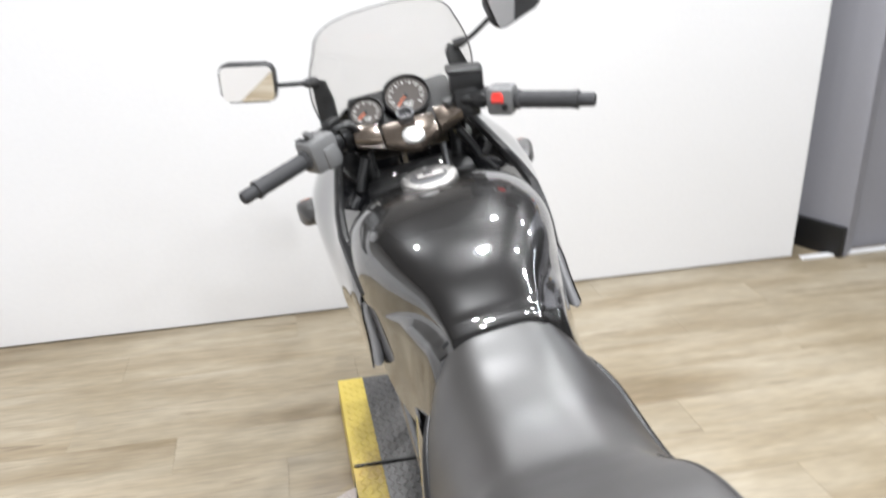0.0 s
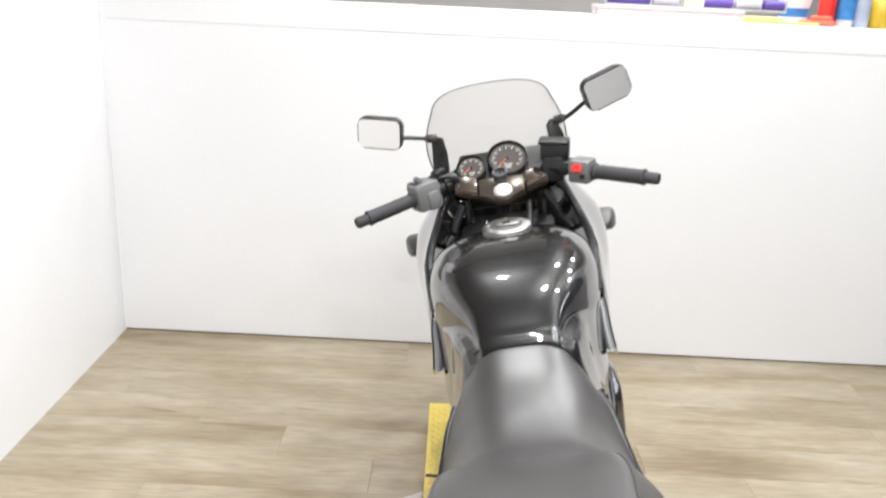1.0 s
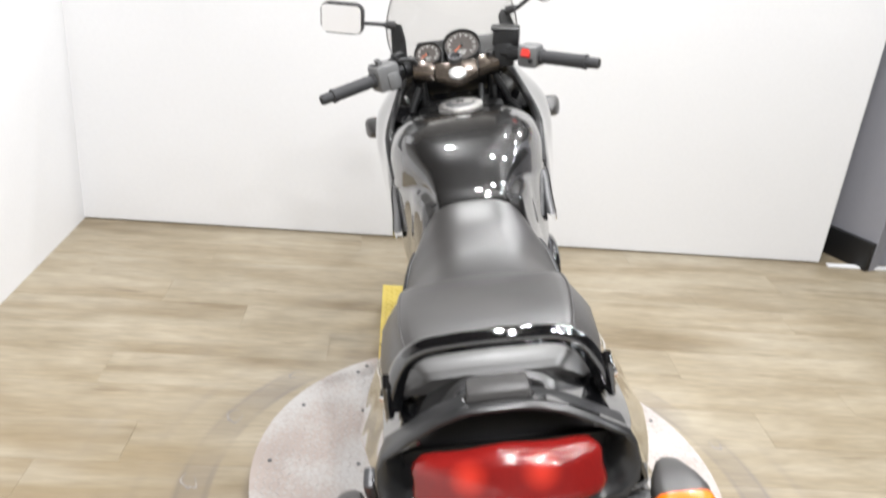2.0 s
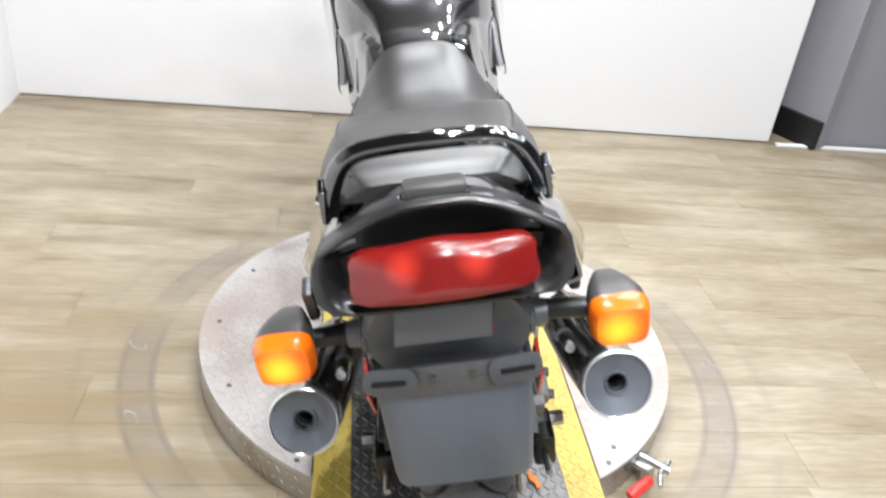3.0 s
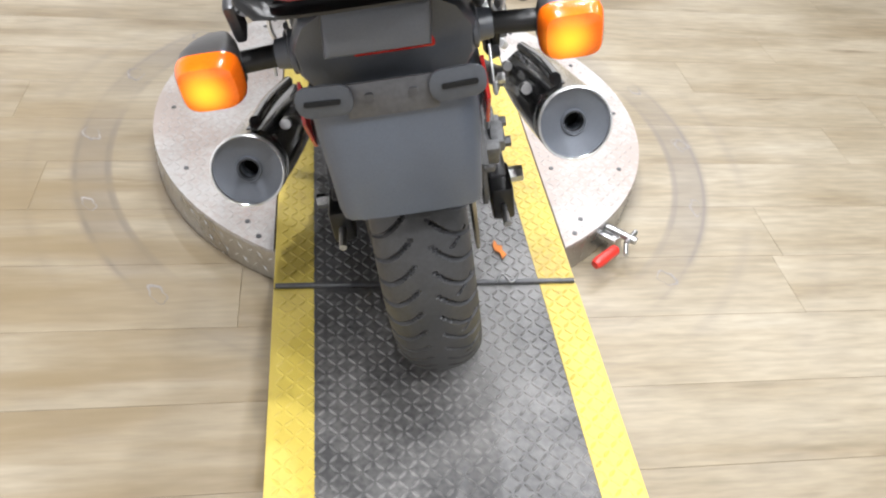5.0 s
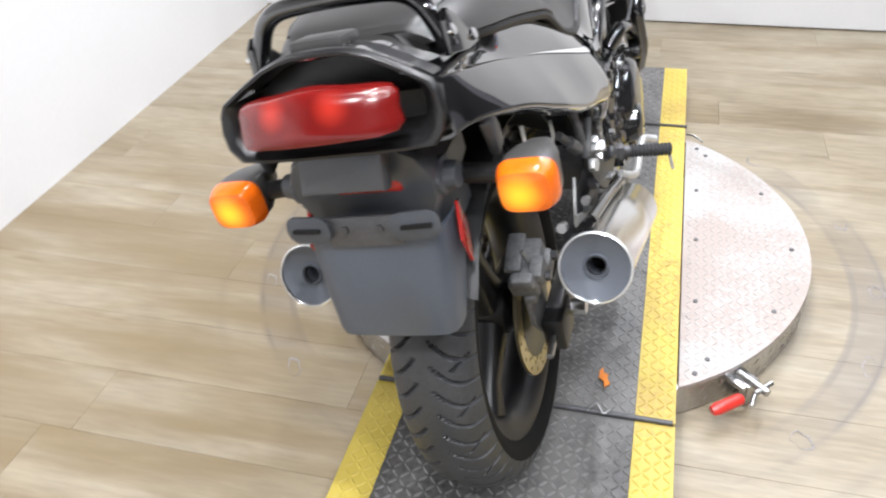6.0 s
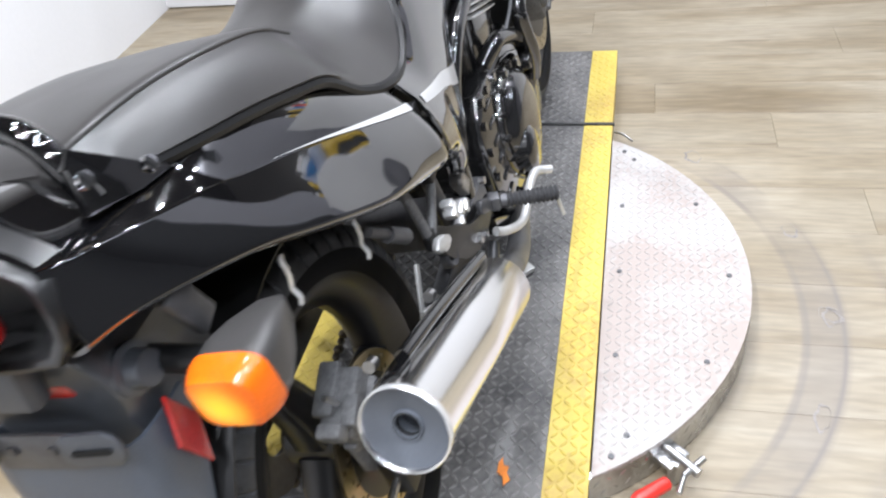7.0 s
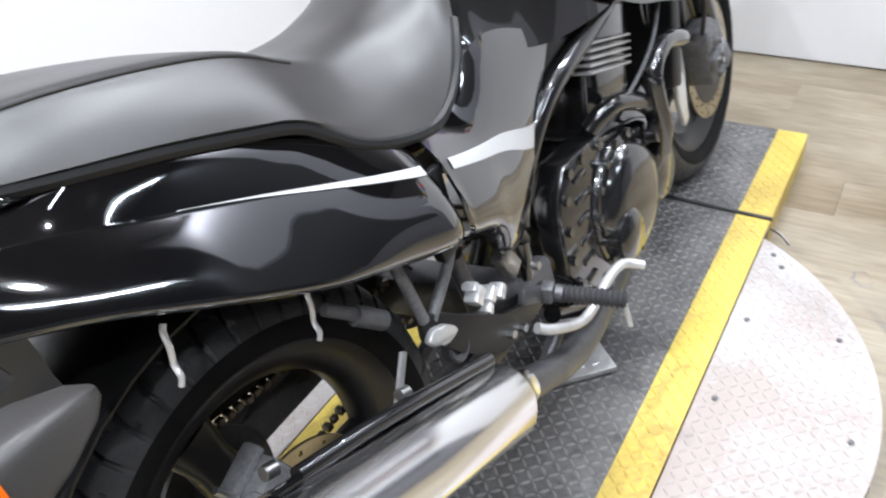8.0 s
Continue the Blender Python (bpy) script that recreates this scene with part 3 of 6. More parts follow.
part("base_ring", lathed([(0.0, 0.54), (0.0, 0.57), (0.03, 0.57), (0.03, 0.54)], (0, 0, 0), (0, 0, 1), 64, True), DARK_STEEL, turntable)

# track: three plates in a row
track = thing("vehicle_track", "black tread-plate track with yellow painted edges across the turntable", "ramp")
YEL = 0.226
for y0, y1 in ((-1.95, -SEAM - 0.012), (-SEAM - 0.004, SEAM - 0.02), (SEAM - 0.012, FAR)):
    ym, yl = (y0 + y1) / 2, y1 - y0
    part("plate", blocks([(pose(0, ym, TOP - 0.008), (2 * YEL, yl, 0.008))], 0.001), PLATE_BLACK, track, "worn black tread plate", False)
    for side in (-1, 1):
        part("edge_strip", blocks([(pose(side * (YEL + HALF) / 2, ym, TOP - 0.008), (HALF - YEL, yl, 0.008))], 0.001), PLATE_YELLOW, track, "yellow painted edge", False)
        part("edge_flange", blocks([(pose(side * (HALF - 0.003), ym, TOP / 2 - 0.008), (0.006, yl, TOP - 0.02))], 0.001), PLATE_YELLOW if abs(ym) > 0.3 else DARK_STEEL, track, "", False)
    for mat, label, keep in ((PLATE_BLACK_TREAD, "", lambda x, y: abs(x) < YEL), (PLATE_YELLOW, "", lambda x, y: YEL <= abs(x) < HALF - 0.008)):
        bm = bmesh.new()
        lozenges(bm, -0.312, 0.312, y0 + 0.008, y1 - 0.004, TOP - 0.004, keep, height=0.0022 if mat is PLATE_BLACK_TREAD else 0.0017)
        tagged(part("raised_treads", bm, mat, track, "", False), kind="stuff")
part("hinge_rod", tubes([([(-HALF + 0.003, -SEAM - 0.008, TOP - 0.001), (HALF - 0.005, -SEAM - 0.008, TOP - 0.001)], 0.006)]), DARK_STEEL, track, "dark steel hinge rod")
# this seam's rod is blackened to draw the shade in the gap
part("hinge_rod", tubes([([(-HALF + 0.003, SEAM - 0.016, TOP - 0.003), (HALF + 0.004, SEAM - 0.016, TOP - 0.003)], 0.0055)]), PLASTIC_DARK, track, "black rod added in the seam for its dark gap")
part("latch_wire", tubes([([(HALF + 0.006, SEAM - 0.03, TOP - 0.02), (HALF + 0.03, SEAM - 0.05, TOP - 0.015), (HALF + 0.055, SEAM - 0.075, TOP - 0.02)], 0.003)]), STEEL, track)
part("wire_twist", tubes([([(0.135, -SEAM - 0.012, TOP + 0.004), (0.15, -SEAM + 0.004, TOP + 0.008), (0.165, -SEAM - 0.015, TOP + 0.005), (0.18, -SEAM + 0.0, TOP + 0.004)], 0.0022)]), STEEL, track, "twist of steel wire")

# locking pin
pin = thing("locking_pin", "steel spring latch with a red handle at the turntable's rim", "latch", pose(0.452, -0.452, 0, 0, 0, -42))
part("bracket", blocks([(pose(-0.02, 0, 0.05), (0.05, 0.05, 0.012)), (pose(0.0, 0, 0.03), (0.02, 0.03, 0.055))], 0.002), STEEL, pin)
part("plunger", tubes([([(-0.03, 0, 0.062), (0.045, 0, 0.062)], 0.009), ([(0.03, -0.022, 0.062), (0.03, 0.03, 0.062)], 0.006)]), STEEL, pin)
part("lever", tubes([([(0.03, -0.02, 0.06), (0.045, -0.05, 0.055)], 0.005)]), STEEL, pin)
bm = bmesh.new()
lathe(bm, [(0, 0.0), (0.001, 0.009), (0.006, 0.0125), (0.06, 0.0135), (0.072, 0.010), (0.075, 0.0)], (0.02, -0.045, 0.056), (-0.25, -1, -0.15), 18)
part("handle", bm, RED_PAINT, pin, "red rubber handle")

flake = thing("paint_flake", "small orange flake lying on the black track", "debris", pose(0.157, -0.534, TOP + 0.001, 0, 0, 20))
bm = bmesh.new()
prism(bm, [(-0.006, -0.028), (0.008, -0.020), (0.006, -0.004), (0.012, 0.006), (0.004, 0.012), (0.006, 0.028), (-0.004, 0.018), (-0.010, 0.0), (-0.003, -0.010)], pose(0, 0, 0.001), 0.0015)
part("flake", bm, ORANGE, flake, "", False)

# small steel step under the engine
step = thing("steel_wedge", "small bare tread-plate wedge standing on the track", "wedge", pose(0.085, -0.035, TOP))
bm = bmesh.new()
prism(bm, [(-0.045, -0.099), (0.072, 0.022), (0.016, 0.072), (-0.034, 0.049)], pose(0, 0, 0.006, 0, 0, 0), 0.012, 0.001)
part("plate", bm, ALUMINIUM, step, "", False)
bm = bmesh.new()
lozenges(bm, -0.08, 0.06, -0.08, 0.05, 0.012, lambda x, y: y > 1.03 * x - 0.036 and y < 0.062 - 0.80 * x and y < 0.055 + 0.3 * x and x > -0.032, 0.0205, 0.0092, 0.003, 0.0014)
tagged(part("raised_treads", bm, ALUMINIUM, step, "", False), kind="stuff")

# ---- the motorcycle ----
bike = thing("motorcycle", "black sport motorcycle leaning on its side stand on the turntable track", "motorcycle", pose(0.04, 0, TOP, 0, -12.0, -2.0))
RW, FW, RR, FR = Vector((0, -0.70, 0.303)), Vector((0, 0.755, 0.295)), 0.303, 0.295


def tyre(centre, radius, width, rim, tread, parent, name="tyre"):
    """Lathed tyre with sunken swept grooves on either side of the crown."""
    n, m = 1500 if tread > 30 else 480, 64
    bm = bmesh.new()
    rows = []
    half = width / 2
    for k in range(n):
        th = 2 * math.pi * k / n
        turn = th / (2 * math.pi) * tread
        row = []
        for i in range(m + 1):
            s = -1 + 2 * i / m
            a = s * radians(118)
            x = half * math.sin(a) if abs(a) < radians(90) else half * math.copysign(1 - 0.20 * ((abs(a) - radians(90)) / radians(28)) ** 2, a)
            crown = 0.5 + 0.5 * math.cos(abs(a) / radians(118) * math.pi)
            r = rim + (radius - rim) * crown ** 0.52
            u = abs(s) / 0.72
            if u < 1:
                step = 0.15 if s > 0 else 0.5
                pitch = 2 * math.pi * radius / tread
                off = abs(((turn + step - 1.25 * (1 - (1 - min(1.0, u / 0.66)) ** 2.0)) % 1) - 0.5) * pitch
                cut = 0.0
                if u > 0.09:
                    cut = max(0.0, 1 - (off / (0.0026 + 0.0016 * u)) ** 4) * min(1, (u - 0.09) * 14) * min(1, (1 - u) * 10)
                off2 = abs(((turn * 0.5 + 0.95 * u + 0.1) % 1) - 0.5) * 2 * pitch
                if s > 0 and 0.42 < u < 0.74:
                    cut = max(cut, max(0.0, 1 - (off2 / 0.0020) ** 4))
                r -= 0.0075 * cut
            row.append(bm.verts.new(centre + Vector((x, r * math.cos(th), r * math.sin(th)))))
        rows.append(row)
    for k in range(n):
        a, b = rows[k], rows[(k + 1) % n]
        for i in range(m):
            if abs(i + 0.5 - m / 2) < 0.36 * m:
                bm.faces.new((a[i], a[i + 1], b[i + 1], b[i]))
    edge = [i for i in range(m) if abs(i + 0.5 - m / 2) >= 0.36 * m]
    for side in (-1, 1):
        wall = bmesh.new()
        few = range(0, n, 6)
        grid = {(k, i): wall.verts.new(rows[k][i].co) for k in few for i in range(m + 1) if side * (i - m / 2) >= 0.35 * m}
        for k in few:
            j = (k + 6) % n
            for i in edge:
                if side * (i - m / 2) > 0:
                    wall.faces.new((grid[k, i], grid[k, i + 1], grid[j, i + 1], grid[j, i])) if (k, i) in grid and (k, i + 1) in grid else None
                elif side < 0 and (k, i + 1) in grid and (k, i) in grid:
                    wall.faces.new((grid[k, i], grid[k, i + 1], grid[j, i + 1], grid[j, i]))
        part("sidewall", wall, SIDEWALL, parent, "black tyre sidewall")
    for v in [v for v in bm.verts if not v.link_faces]:
        bm.verts.remove(v)
    return part(name, bm, RUBBER, parent, "dark grey treaded tyre", True, 35)


def wheel(centre, radius, width, rim_r, rim_w, tread, spokes_at, name):
    hub_empty = part(name, lathed([(-rim_w / 2, rim_r + 0.006), (-rim_w / 2 + 0.004, rim_r + 0.008), (-rim_w / 2 + 0.010, rim_r - 0.004), (-rim_w * 0.32, rim_r - 0.012), (-rim_w * 0.18, rim_r - 0.028), (rim_w * 0.18, rim_r - 0.028), (rim_w * 0.32, rim_r - 0.012),
                                   (rim_w / 2 - 0.010, rim_r - 0.004), (rim_w / 2 - 0.004, rim_r + 0.008), (rim_w / 2, rim_r + 0.006), (rim_w / 2, rim_r + 0.001), (rim_w * 0.36, rim_r - 0.022), (rim_w * 0.18, rim_r - 0.038), (-rim_w * 0.18, rim_r - 0.038), (-rim_w * 0.36, rim_r - 0.022), (-rim_w / 2, rim_r + 0.001)], centre, (1, 0, 0), 72, True), WHEEL_BLACK, bike, "black cast wheel")
    tyre(centre, radius, width, rim_r + 0.004, tread, hub_empty)
    part("hub", lathed([(-0.055, 0.0), (-0.055, 0.03), (-0.04, 0.045), (0.04, 0.045), (0.055, 0.03), (0.055, 0.0)], centre, (1, 0, 0), 28), WHEEL_BLACK, hub_empty)
    for k in range(3):
        bm = bmesh.new()
        a = radians(spokes_at + 120 * k)
        d, s = Vector((0, math.cos(a), math.sin(a))), Vector((0, -math.sin(a), math.cos(a)))
        rings = []
        for r, w, t in ((0.03, 0.040, 0.034), (0.08, 0.030, 0.028), (0.13, 0.026, 0.024), (rim_r - 0.034, 0.036, 0.03)):
            c = centre + d * r
            rings.append([c + s * w * math.copysign(abs(math.cos(q)) ** 0.6, math.cos(q)) + Vector((t * math.copysign(abs(math.sin(q)) ** 0.6, math.sin(q)), 0, 0)) for q in (2 * math.pi * i / 14 for i in range(14))])
        loft(bm, rings)
        part("spoke", bm, WHEEL_BLACK, hub_empty)
    return hub_empty


def brake_disc(centre, x, r_out, r_in, parent):
    """A drilled disc: rings of real holes."""
    bm = bmesh.new()
    n, bands = 108, 6
    t = 0.0025
    grid = {}
    for k in range(n):
        for i in range(bands + 1):
            r = r_in + (r_out - r_in) * i / bands
            a = 2 * math.pi * k / n
            for q in (-1, 1):
                grid[k, i, q] = bm.verts.new((x + q * t, centre.y + r * math.cos(a), centre.z + r * math.sin(a)))
    hole = lambda k, i: i in (1, 2, 4) and (k + 2 * i) % 6 == 0
    for k in range(n):
        j = (k + 1) % n
        for i in range(bands):
            if hole(k, i):
                for a, b in (((k, i), (j, i)), ((j, i), (j, i + 1)), ((j, i + 1), (k, i + 1)), ((k, i + 1), (k, i))):
                    bm.faces.new((grid[*a, -1], grid[*b, -1], grid[*b, 1], grid[*a, 1]))
                continue
            for q in (-1, 1):
                f = [grid[k, i, q], grid[j, i, q], grid[j, i + 1, q], grid[k, i + 1, q]]
                bm.faces.new(f if q < 0 else f[::-1])
        for i in (0, bands):
            bm.faces.new((grid[k, i, -1], grid[j, i, -1], grid[j, i, 1], grid[k, i, 1]))
    part("brake_disc", bm, DISC_STEEL, parent, "drilled brake disc with a golden tinge", True, 30)
    part("disc_carrier", lathed([(x - 0.004, 0.03), (x - 0.004, r_in + 0.006), (x + 0.003, r_in + 0.006), (x + 0.006, 0.05), (x + 0.006, 0.03)], (0, centre.y, centre.z), (1, 0, 0), 40, True), WHEEL_BLACK, parent)


rear = wheel(RW, RR, 0.134, 0.218, 0.110, 50, 105, "rear_wheel")
brake_disc(RW, 0.082, 0.115, 0.078, rear)
part("sprocket", lathed([(-0.090, 0.03), (-0.090, 0.088), (-0.083, 0.088), (-0.083, 0.03)], RW * 1.0, (1, 0, 0), 44, True), DARK_STEEL, rear)
front = wheel(FW, FR, 0.118, 0.216, 0.090, 24, 80, "front_wheel")
brake_disc(FW, 0.075, 0.140, 0.10, front)
part("front_mudguard", (lambda bm: (shell(bm, [[(0.072 * math.sin(q), FW.y + (FR + 0.022 - 0.05 * (1 - math.cos(q))) * math.cos(a), FW.z + (FR + 0.022 - 0.05 * (1 - math.cos(q))) * math.sin(a)) for q in (radians(-80 + 20 * i) for i in range(9))] for a in (radians(25 + 7 * k) for k in range(21))], 0.003), bm)[1])(bmesh.new()), GLOSS, bike)

# forks, calliper
for side in (-1, 1):
    part("fork_leg", tubes([([(side * 0.098, 0.755, 0.30), (side * 0.098, 0.62, 0.60)], 0.026), ([(side * 0.098, 0.66, 0.52), (side * 0.098, 0.43, 0.95)], 0.0195)], 16, 1), ENGINE_BLACK, bike, "black fork leg")
part("fork_lower", prisms([([(-0.022, 0.075), (0.022, 0.085), (0.028, 0.03), (0.010, -0.02), (0.020, -0.075), (-0.005, -0.085), (-0.025, -0.02)], pose(0.088, 0.535, 0.312, 90, 0, 90), 0.014)], 0.004), POLISHED, bike, "bare alloy bracket at the fork foot")
cal = part("front_calliper", blocks([(pose(0.10, 0.650, 0.350, 20, 0, 0), (0.058, 0.082, 0.130))], 0.007), CALLIPER, bike, "dusty grey brake calliper")
for m, size in ((pose(0.118, 0.700, 0.325, 35, 0, 0), (0.050, 0.040, 0.060)), (pose(0.122, 0.610, 0.390, 5, 0, 0), (0.034, 0.034, 0.050)), (pose(0.125, 0.690, 0.300, 20, 0, 0), (0.030, 0.060, 0.016)), (pose(0.12, 0.675, 0.395, 10, 0, 0), (0.028, 0.03, 0.03))):
    part("calliper_lug", blocks([(m, size)], 0.006), CALLIPER, cal)
for py, pz in ((0.645, 0.385), (0.640, 0.335)):
    part("piston_cap", blocks([(pose(0.130, py, pz, 20, 0, 0), (0.024, 0.046, 0.040))], 0.007), CALLIPER, cal)
for pz in (0.335, 0.38):
    part("pad_pin", tubes([([(0.14, 0.635, pz), (0.155, 0.635, pz)], 0.007)]), STEEL, cal)
part("brake_hose", tubes([([(0.125, 0.60, 0.40), (0.15, 0.56, 0.50), (0.14, 0.54, 0.62), (0.10, 0.50, 0.75)], 0.005)]), PLASTIC_DARK, bike)
part("clutch_cable", tubes([([(0.150, 0.00, 0.455), (0.175, 0.09, 0.49), (0.185, 0.20, 0.545), (0.17, 0.30, 0.63), (0.14, 0.42, 0.72)], 0.0036)]), GREY_METAL, bike)

# swing arm, chain, rear brake
for side in (-1, 1):
    part("swing_arm", blocks([(look((side * 0.128, -0.46, 0.318), (side * 0.128, 0.0, 0.335)), (0.030, 0.060, 0.56))], 0.009), GREY_METAL, bike, "grey box-section swing arm")
    adj = part("chain_adjuster", blocks([(pose(side * 0.130, -0.735, 0.300), (0.036, 0.075, 0.062))], 0.006), PLASTIC_DARK, bike)
    part("axle_nut", tubes([([(side * 0.14, -0.70, 0.303), (side * 0.172, -0.70, 0.303)], 0.013)], 6, 1), STEEL, adj)
    part("adjuster_bolt", tubes([([(side * 0.13, -0.74, 0.30), (side * 0.13, -0.815, 0.296)], 0.006)], 8, 1), STEEL, adj)
part("swing_arm_bridge", blocks([(pose(0, -0.27, 0.33), (0.27, 0.07, 0.075))], 0.012), GREY_METAL, bike)
rcal = part("rear_calliper", blocks([(pose(0.106, -0.755, 0.428, 24, 0, 0), (0.046, 0.088, 0.036)), (pose(0.128, -0.772, 0.434, 24, 0, 0), (0.022, 0.040, 0.032)), (pose(0.128, -0.726, 0.416, 24, 0, 0), (0.022, 0.036, 0.032)), (pose(0.090, -0.750, 0.452, 24, 0, 0), (0.030, 0.070, 0.012)), (pose(0.112, -0.805, 0.438, 24, 0, 0), (0.034, 0.020, 0.026)), (pose(0.112, -0.765, 0.400, 24, 0, 0), (0.020, 0.060, 0.020))], 0.006), CALLIPER, bike, "dirty grey rear brake calliper")
for dy in (-0.775, -0.722):
    part("calliper_bolt", tubes([([(0.134, dy, 0.425), (0.148, dy, 0.425)], 0.008)], 6, 1), DARK_STEEL, rcal)
part("calliper_bracket", prisms([([(0, 0), (0.07, -0.015), (0.085, -0.10), (0.05, -0.14), (0.01, -0.09)], pose(0.104, -0.79, 0.42, 90, 0, 90), 0.008)], 0.001), CALLIPER, rcal)
part("bleed_screw", tubes([([(0.115, -0.775, 0.455), (0.115, -0.79, 0.482)], 0.004)], 8, 1), STEEL, rcal)
chain = bmesh.new()
for k in range(46):
    for z0, slope in ((0.392, -0.055), (0.215, 0.10)):
        y = -0.72 + k * 0.0159
        block(chain, pose(-0.0865, y, z0 + slope * (k / 46), 0, 0, 0), (0.016 if k % 2 else 0.011, 0.0125, 0.011), 0.002, 1)
part("drive_chain", chain, CHAIN, bike, "oily steel drive chain")
part("chain_guard", blocks([(pose(-0.095, -0.50, 0.435, -7, 0, 0), (0.035, 0.42, 0.010)), (pose(-0.112, -0.52, 0.405, -7, 0, 0), (0.004, 0.46, 0.085))], 0.002), PLASTIC_DARK, bike)

# exhaust
for side in (-1, 1):
    tip, root = Vector((side * 0.2285 + 0.003, -0.838, 0.484)), Vector((side * 0.224, -0.475, 0.346))
    d = (tip - root).normalized()
    ln = (tip - root).length
    can = part("muffler", lathed([(-0.05, 0.024), (-0.02, 0.031), (-0.004, 0.045), (0.004, 0.0490), (ln * 0.5, 0.0490), (ln - 0.014, 0.0490), (ln - 0.006, 0.0508), (ln - 0.001, 0.0515), (ln + 0.002, 0.0506), (ln + 0.003, 0.0490), (ln + 0.001, 0.0473), (ln - 0.004, 0.0468)], root, d, 96), MUFFLER, bike, "chromed round muffler")
    part("end_cap", lathed([(ln - 0.001, 0.0478), (ln - 0.005, 0.036), (ln - 0.010, 0.0185), (ln - 0.006, 0.0170), (ln - 0.007, 0.0140), (ln - 0.05, 0.0125)], root, d, 40), CONE, can, "matt grey cone-shaped end cap")
    part("outlet_ring", lathed([(ln - 0.016, 0.0188), (ln - 0.007, 0.0172), (ln - 0.006, 0.0150), (ln - 0.016, 0.0128)], root, d, 32), HOLE, can, "sooty black lip of the outlet")
    part("end_ring", lathed([(ln - 0.002, 0.0494), (ln + 0.002, 0.0491), (ln + 0.0035, 0.0501), (ln + 0.002, 0.0517), (ln - 0.004, 0.0520), (ln - 0.006, 0.0505)], root, d, 72, True), POLISHED, can, "bright rolled rim")
    part("outlet", lathed([(ln - 0.045, 0.0), (ln - 0.044, 0.0130), (ln - 0.03, 0.0132)], root, d, 24), HOLE, can)
    lift = Vector((-side * 0.054, 0, 0.048))
    e1 = (Vector((-side, 0, 0)) - d * Vector((-side, 0, 0)).dot(d)).normalized()
    e2 = Vector((0, 0, 1)) - d * d.z
    e2 = (e2 - e1 * e2.dot(e1)).normalized()
    # black cover, widened to stand for the dark reflection on the inner side
    bm = bmesh.new()
    shell(bm, [[root + d * ln * (0.02 + 0.90 * v / 6) + (e1 * math.cos(a) + e2 * math.sin(a)) * (0.0527 + 0.003 * math.sin(math.pi * v / 6)) for a in (radians(-75 + 10 * k) for k in range(17))] for v in range(7)], 0.003 * side)
    part("dark_shell", bm, ENGINE_BLACK, can, "gloss black shell along the muffler, widened for its dark reflection")
    part("shield_rail", tubes([([root + d * 0.01 + e2 * 0.054 + e1 * 0.012, root + d * (ln * 0.5) + e2 * 0.059 + e1 * 0.010, root + d * (ln - 0.06) + e2 * 0.054 + e1 * 0.012], 0.009)], 12, 3), ENGINE_BLACK, can)
    for k in (0.10, 0.30):
        part("shield_clip", tubes([([root + d * k + lift, root + d * (k + 0.015) + lift], 0.008)], 10, 1), STEEL, can)
    part("header_pipe", tubes([([root + d * 0.0, root - d * 0.07 + Vector((-side * 0.012, 0, -0.012)), (side * 0.17, -0.20, 0.20), (side * 0.10, 0.10, 0.135), (side * 0.07, 0.40, 0.20), (side * 0.06, 0.48, 0.36)], 0.022)], 16), DARK_STEEL, bike, "dark exhaust pipe")

# engine
part("crankcase", blocks([(pose(0, 0.10, 0.30, 8, 0, 0), (0.27, 0.40, 0.25)), (pose(0, 0.12, 0.19), (0.20, 0.32, 0.09))], 0.03), ENGINE_BLACK, bike, "black engine crankcase")
cyl = part("cylinder_block", blocks([(pose(0, 0.165, 0.53, -15, 0, 0), (0.235, 0.17, 0.26))], 0.012), ENGINE_BLACK, bike)
for k in range(5):
    part("cooling_fin", blocks([(pose(0, 0.139 + 0.003 * k, 0.524 + 0.0114 * k, -15, 0, 0), (0.272, 0.158, 0.0046))], 0.002), POLISHED, cyl, "bare-edged alloy fin")
part("cylinder_head", blocks([(pose(0, 0.205, 0.665, -15, 0, 0), (0.25, 0.19, 0.12))], 0.02), ENGINE_BLACK, bike)
case = part("side_casing", prisms([([(-0.215, -0.02), (-0.205, 0.11), (-0.165, 0.150), (-0.08, 0.145), (0.10, 0.105), (0.20, 0.06), (0.22, -0.03), (0.16, -0.10), (0.0, -0.125), (-0.15, -0.10)], pose(0.128, 0.062, 0.318, 90, 0, 90), 0.05)], 0.010), ENGINE_BLACK, bike, "gloss black engine side casing", True, 40)
for k, (dy, dz) in enumerate(((-0.20, 0.0), (-0.195, 0.05), (-0.187, 0.10), (-0.165, 0.135), (-0.12, 0.136), (-0.06, 0.130), (-0.19, -0.05), (-0.16, -0.085), (-0.10, -0.105))):
    part("casing_bolt", tubes([([(0.150, 0.062 + dy, 0.318 + dz), (0.160, 0.062 + dy, 0.318 + dz)], 0.0085)], 8, 1), ENGINE_BLACK, case)
for k in range(6):
    part("casing_rib", blocks([(pose(0.150, 0.062 - 0.155 + 0.004 * k, 0.318 - 0.06 + 0.035 * k, 0, 0, 0), (0.016, 0.040, 0.010))], 0.003), ENGINE_BLACK, case)
cover = part("clutch_cover", lathed([(0.125, 0.0), (0.125, 0.120), (0.158, 0.120), (0.163, 0.116), (0.164, 0.106), (0.168, 0.102), (0.176, 0.098), (0.184, 0.086), (0.189, 0.06), (0.191, 0.0)], (0, 0.062, 0.318), (1, 0, 0), 56), ENGINE_BLACK, bike, "round black engine cover")
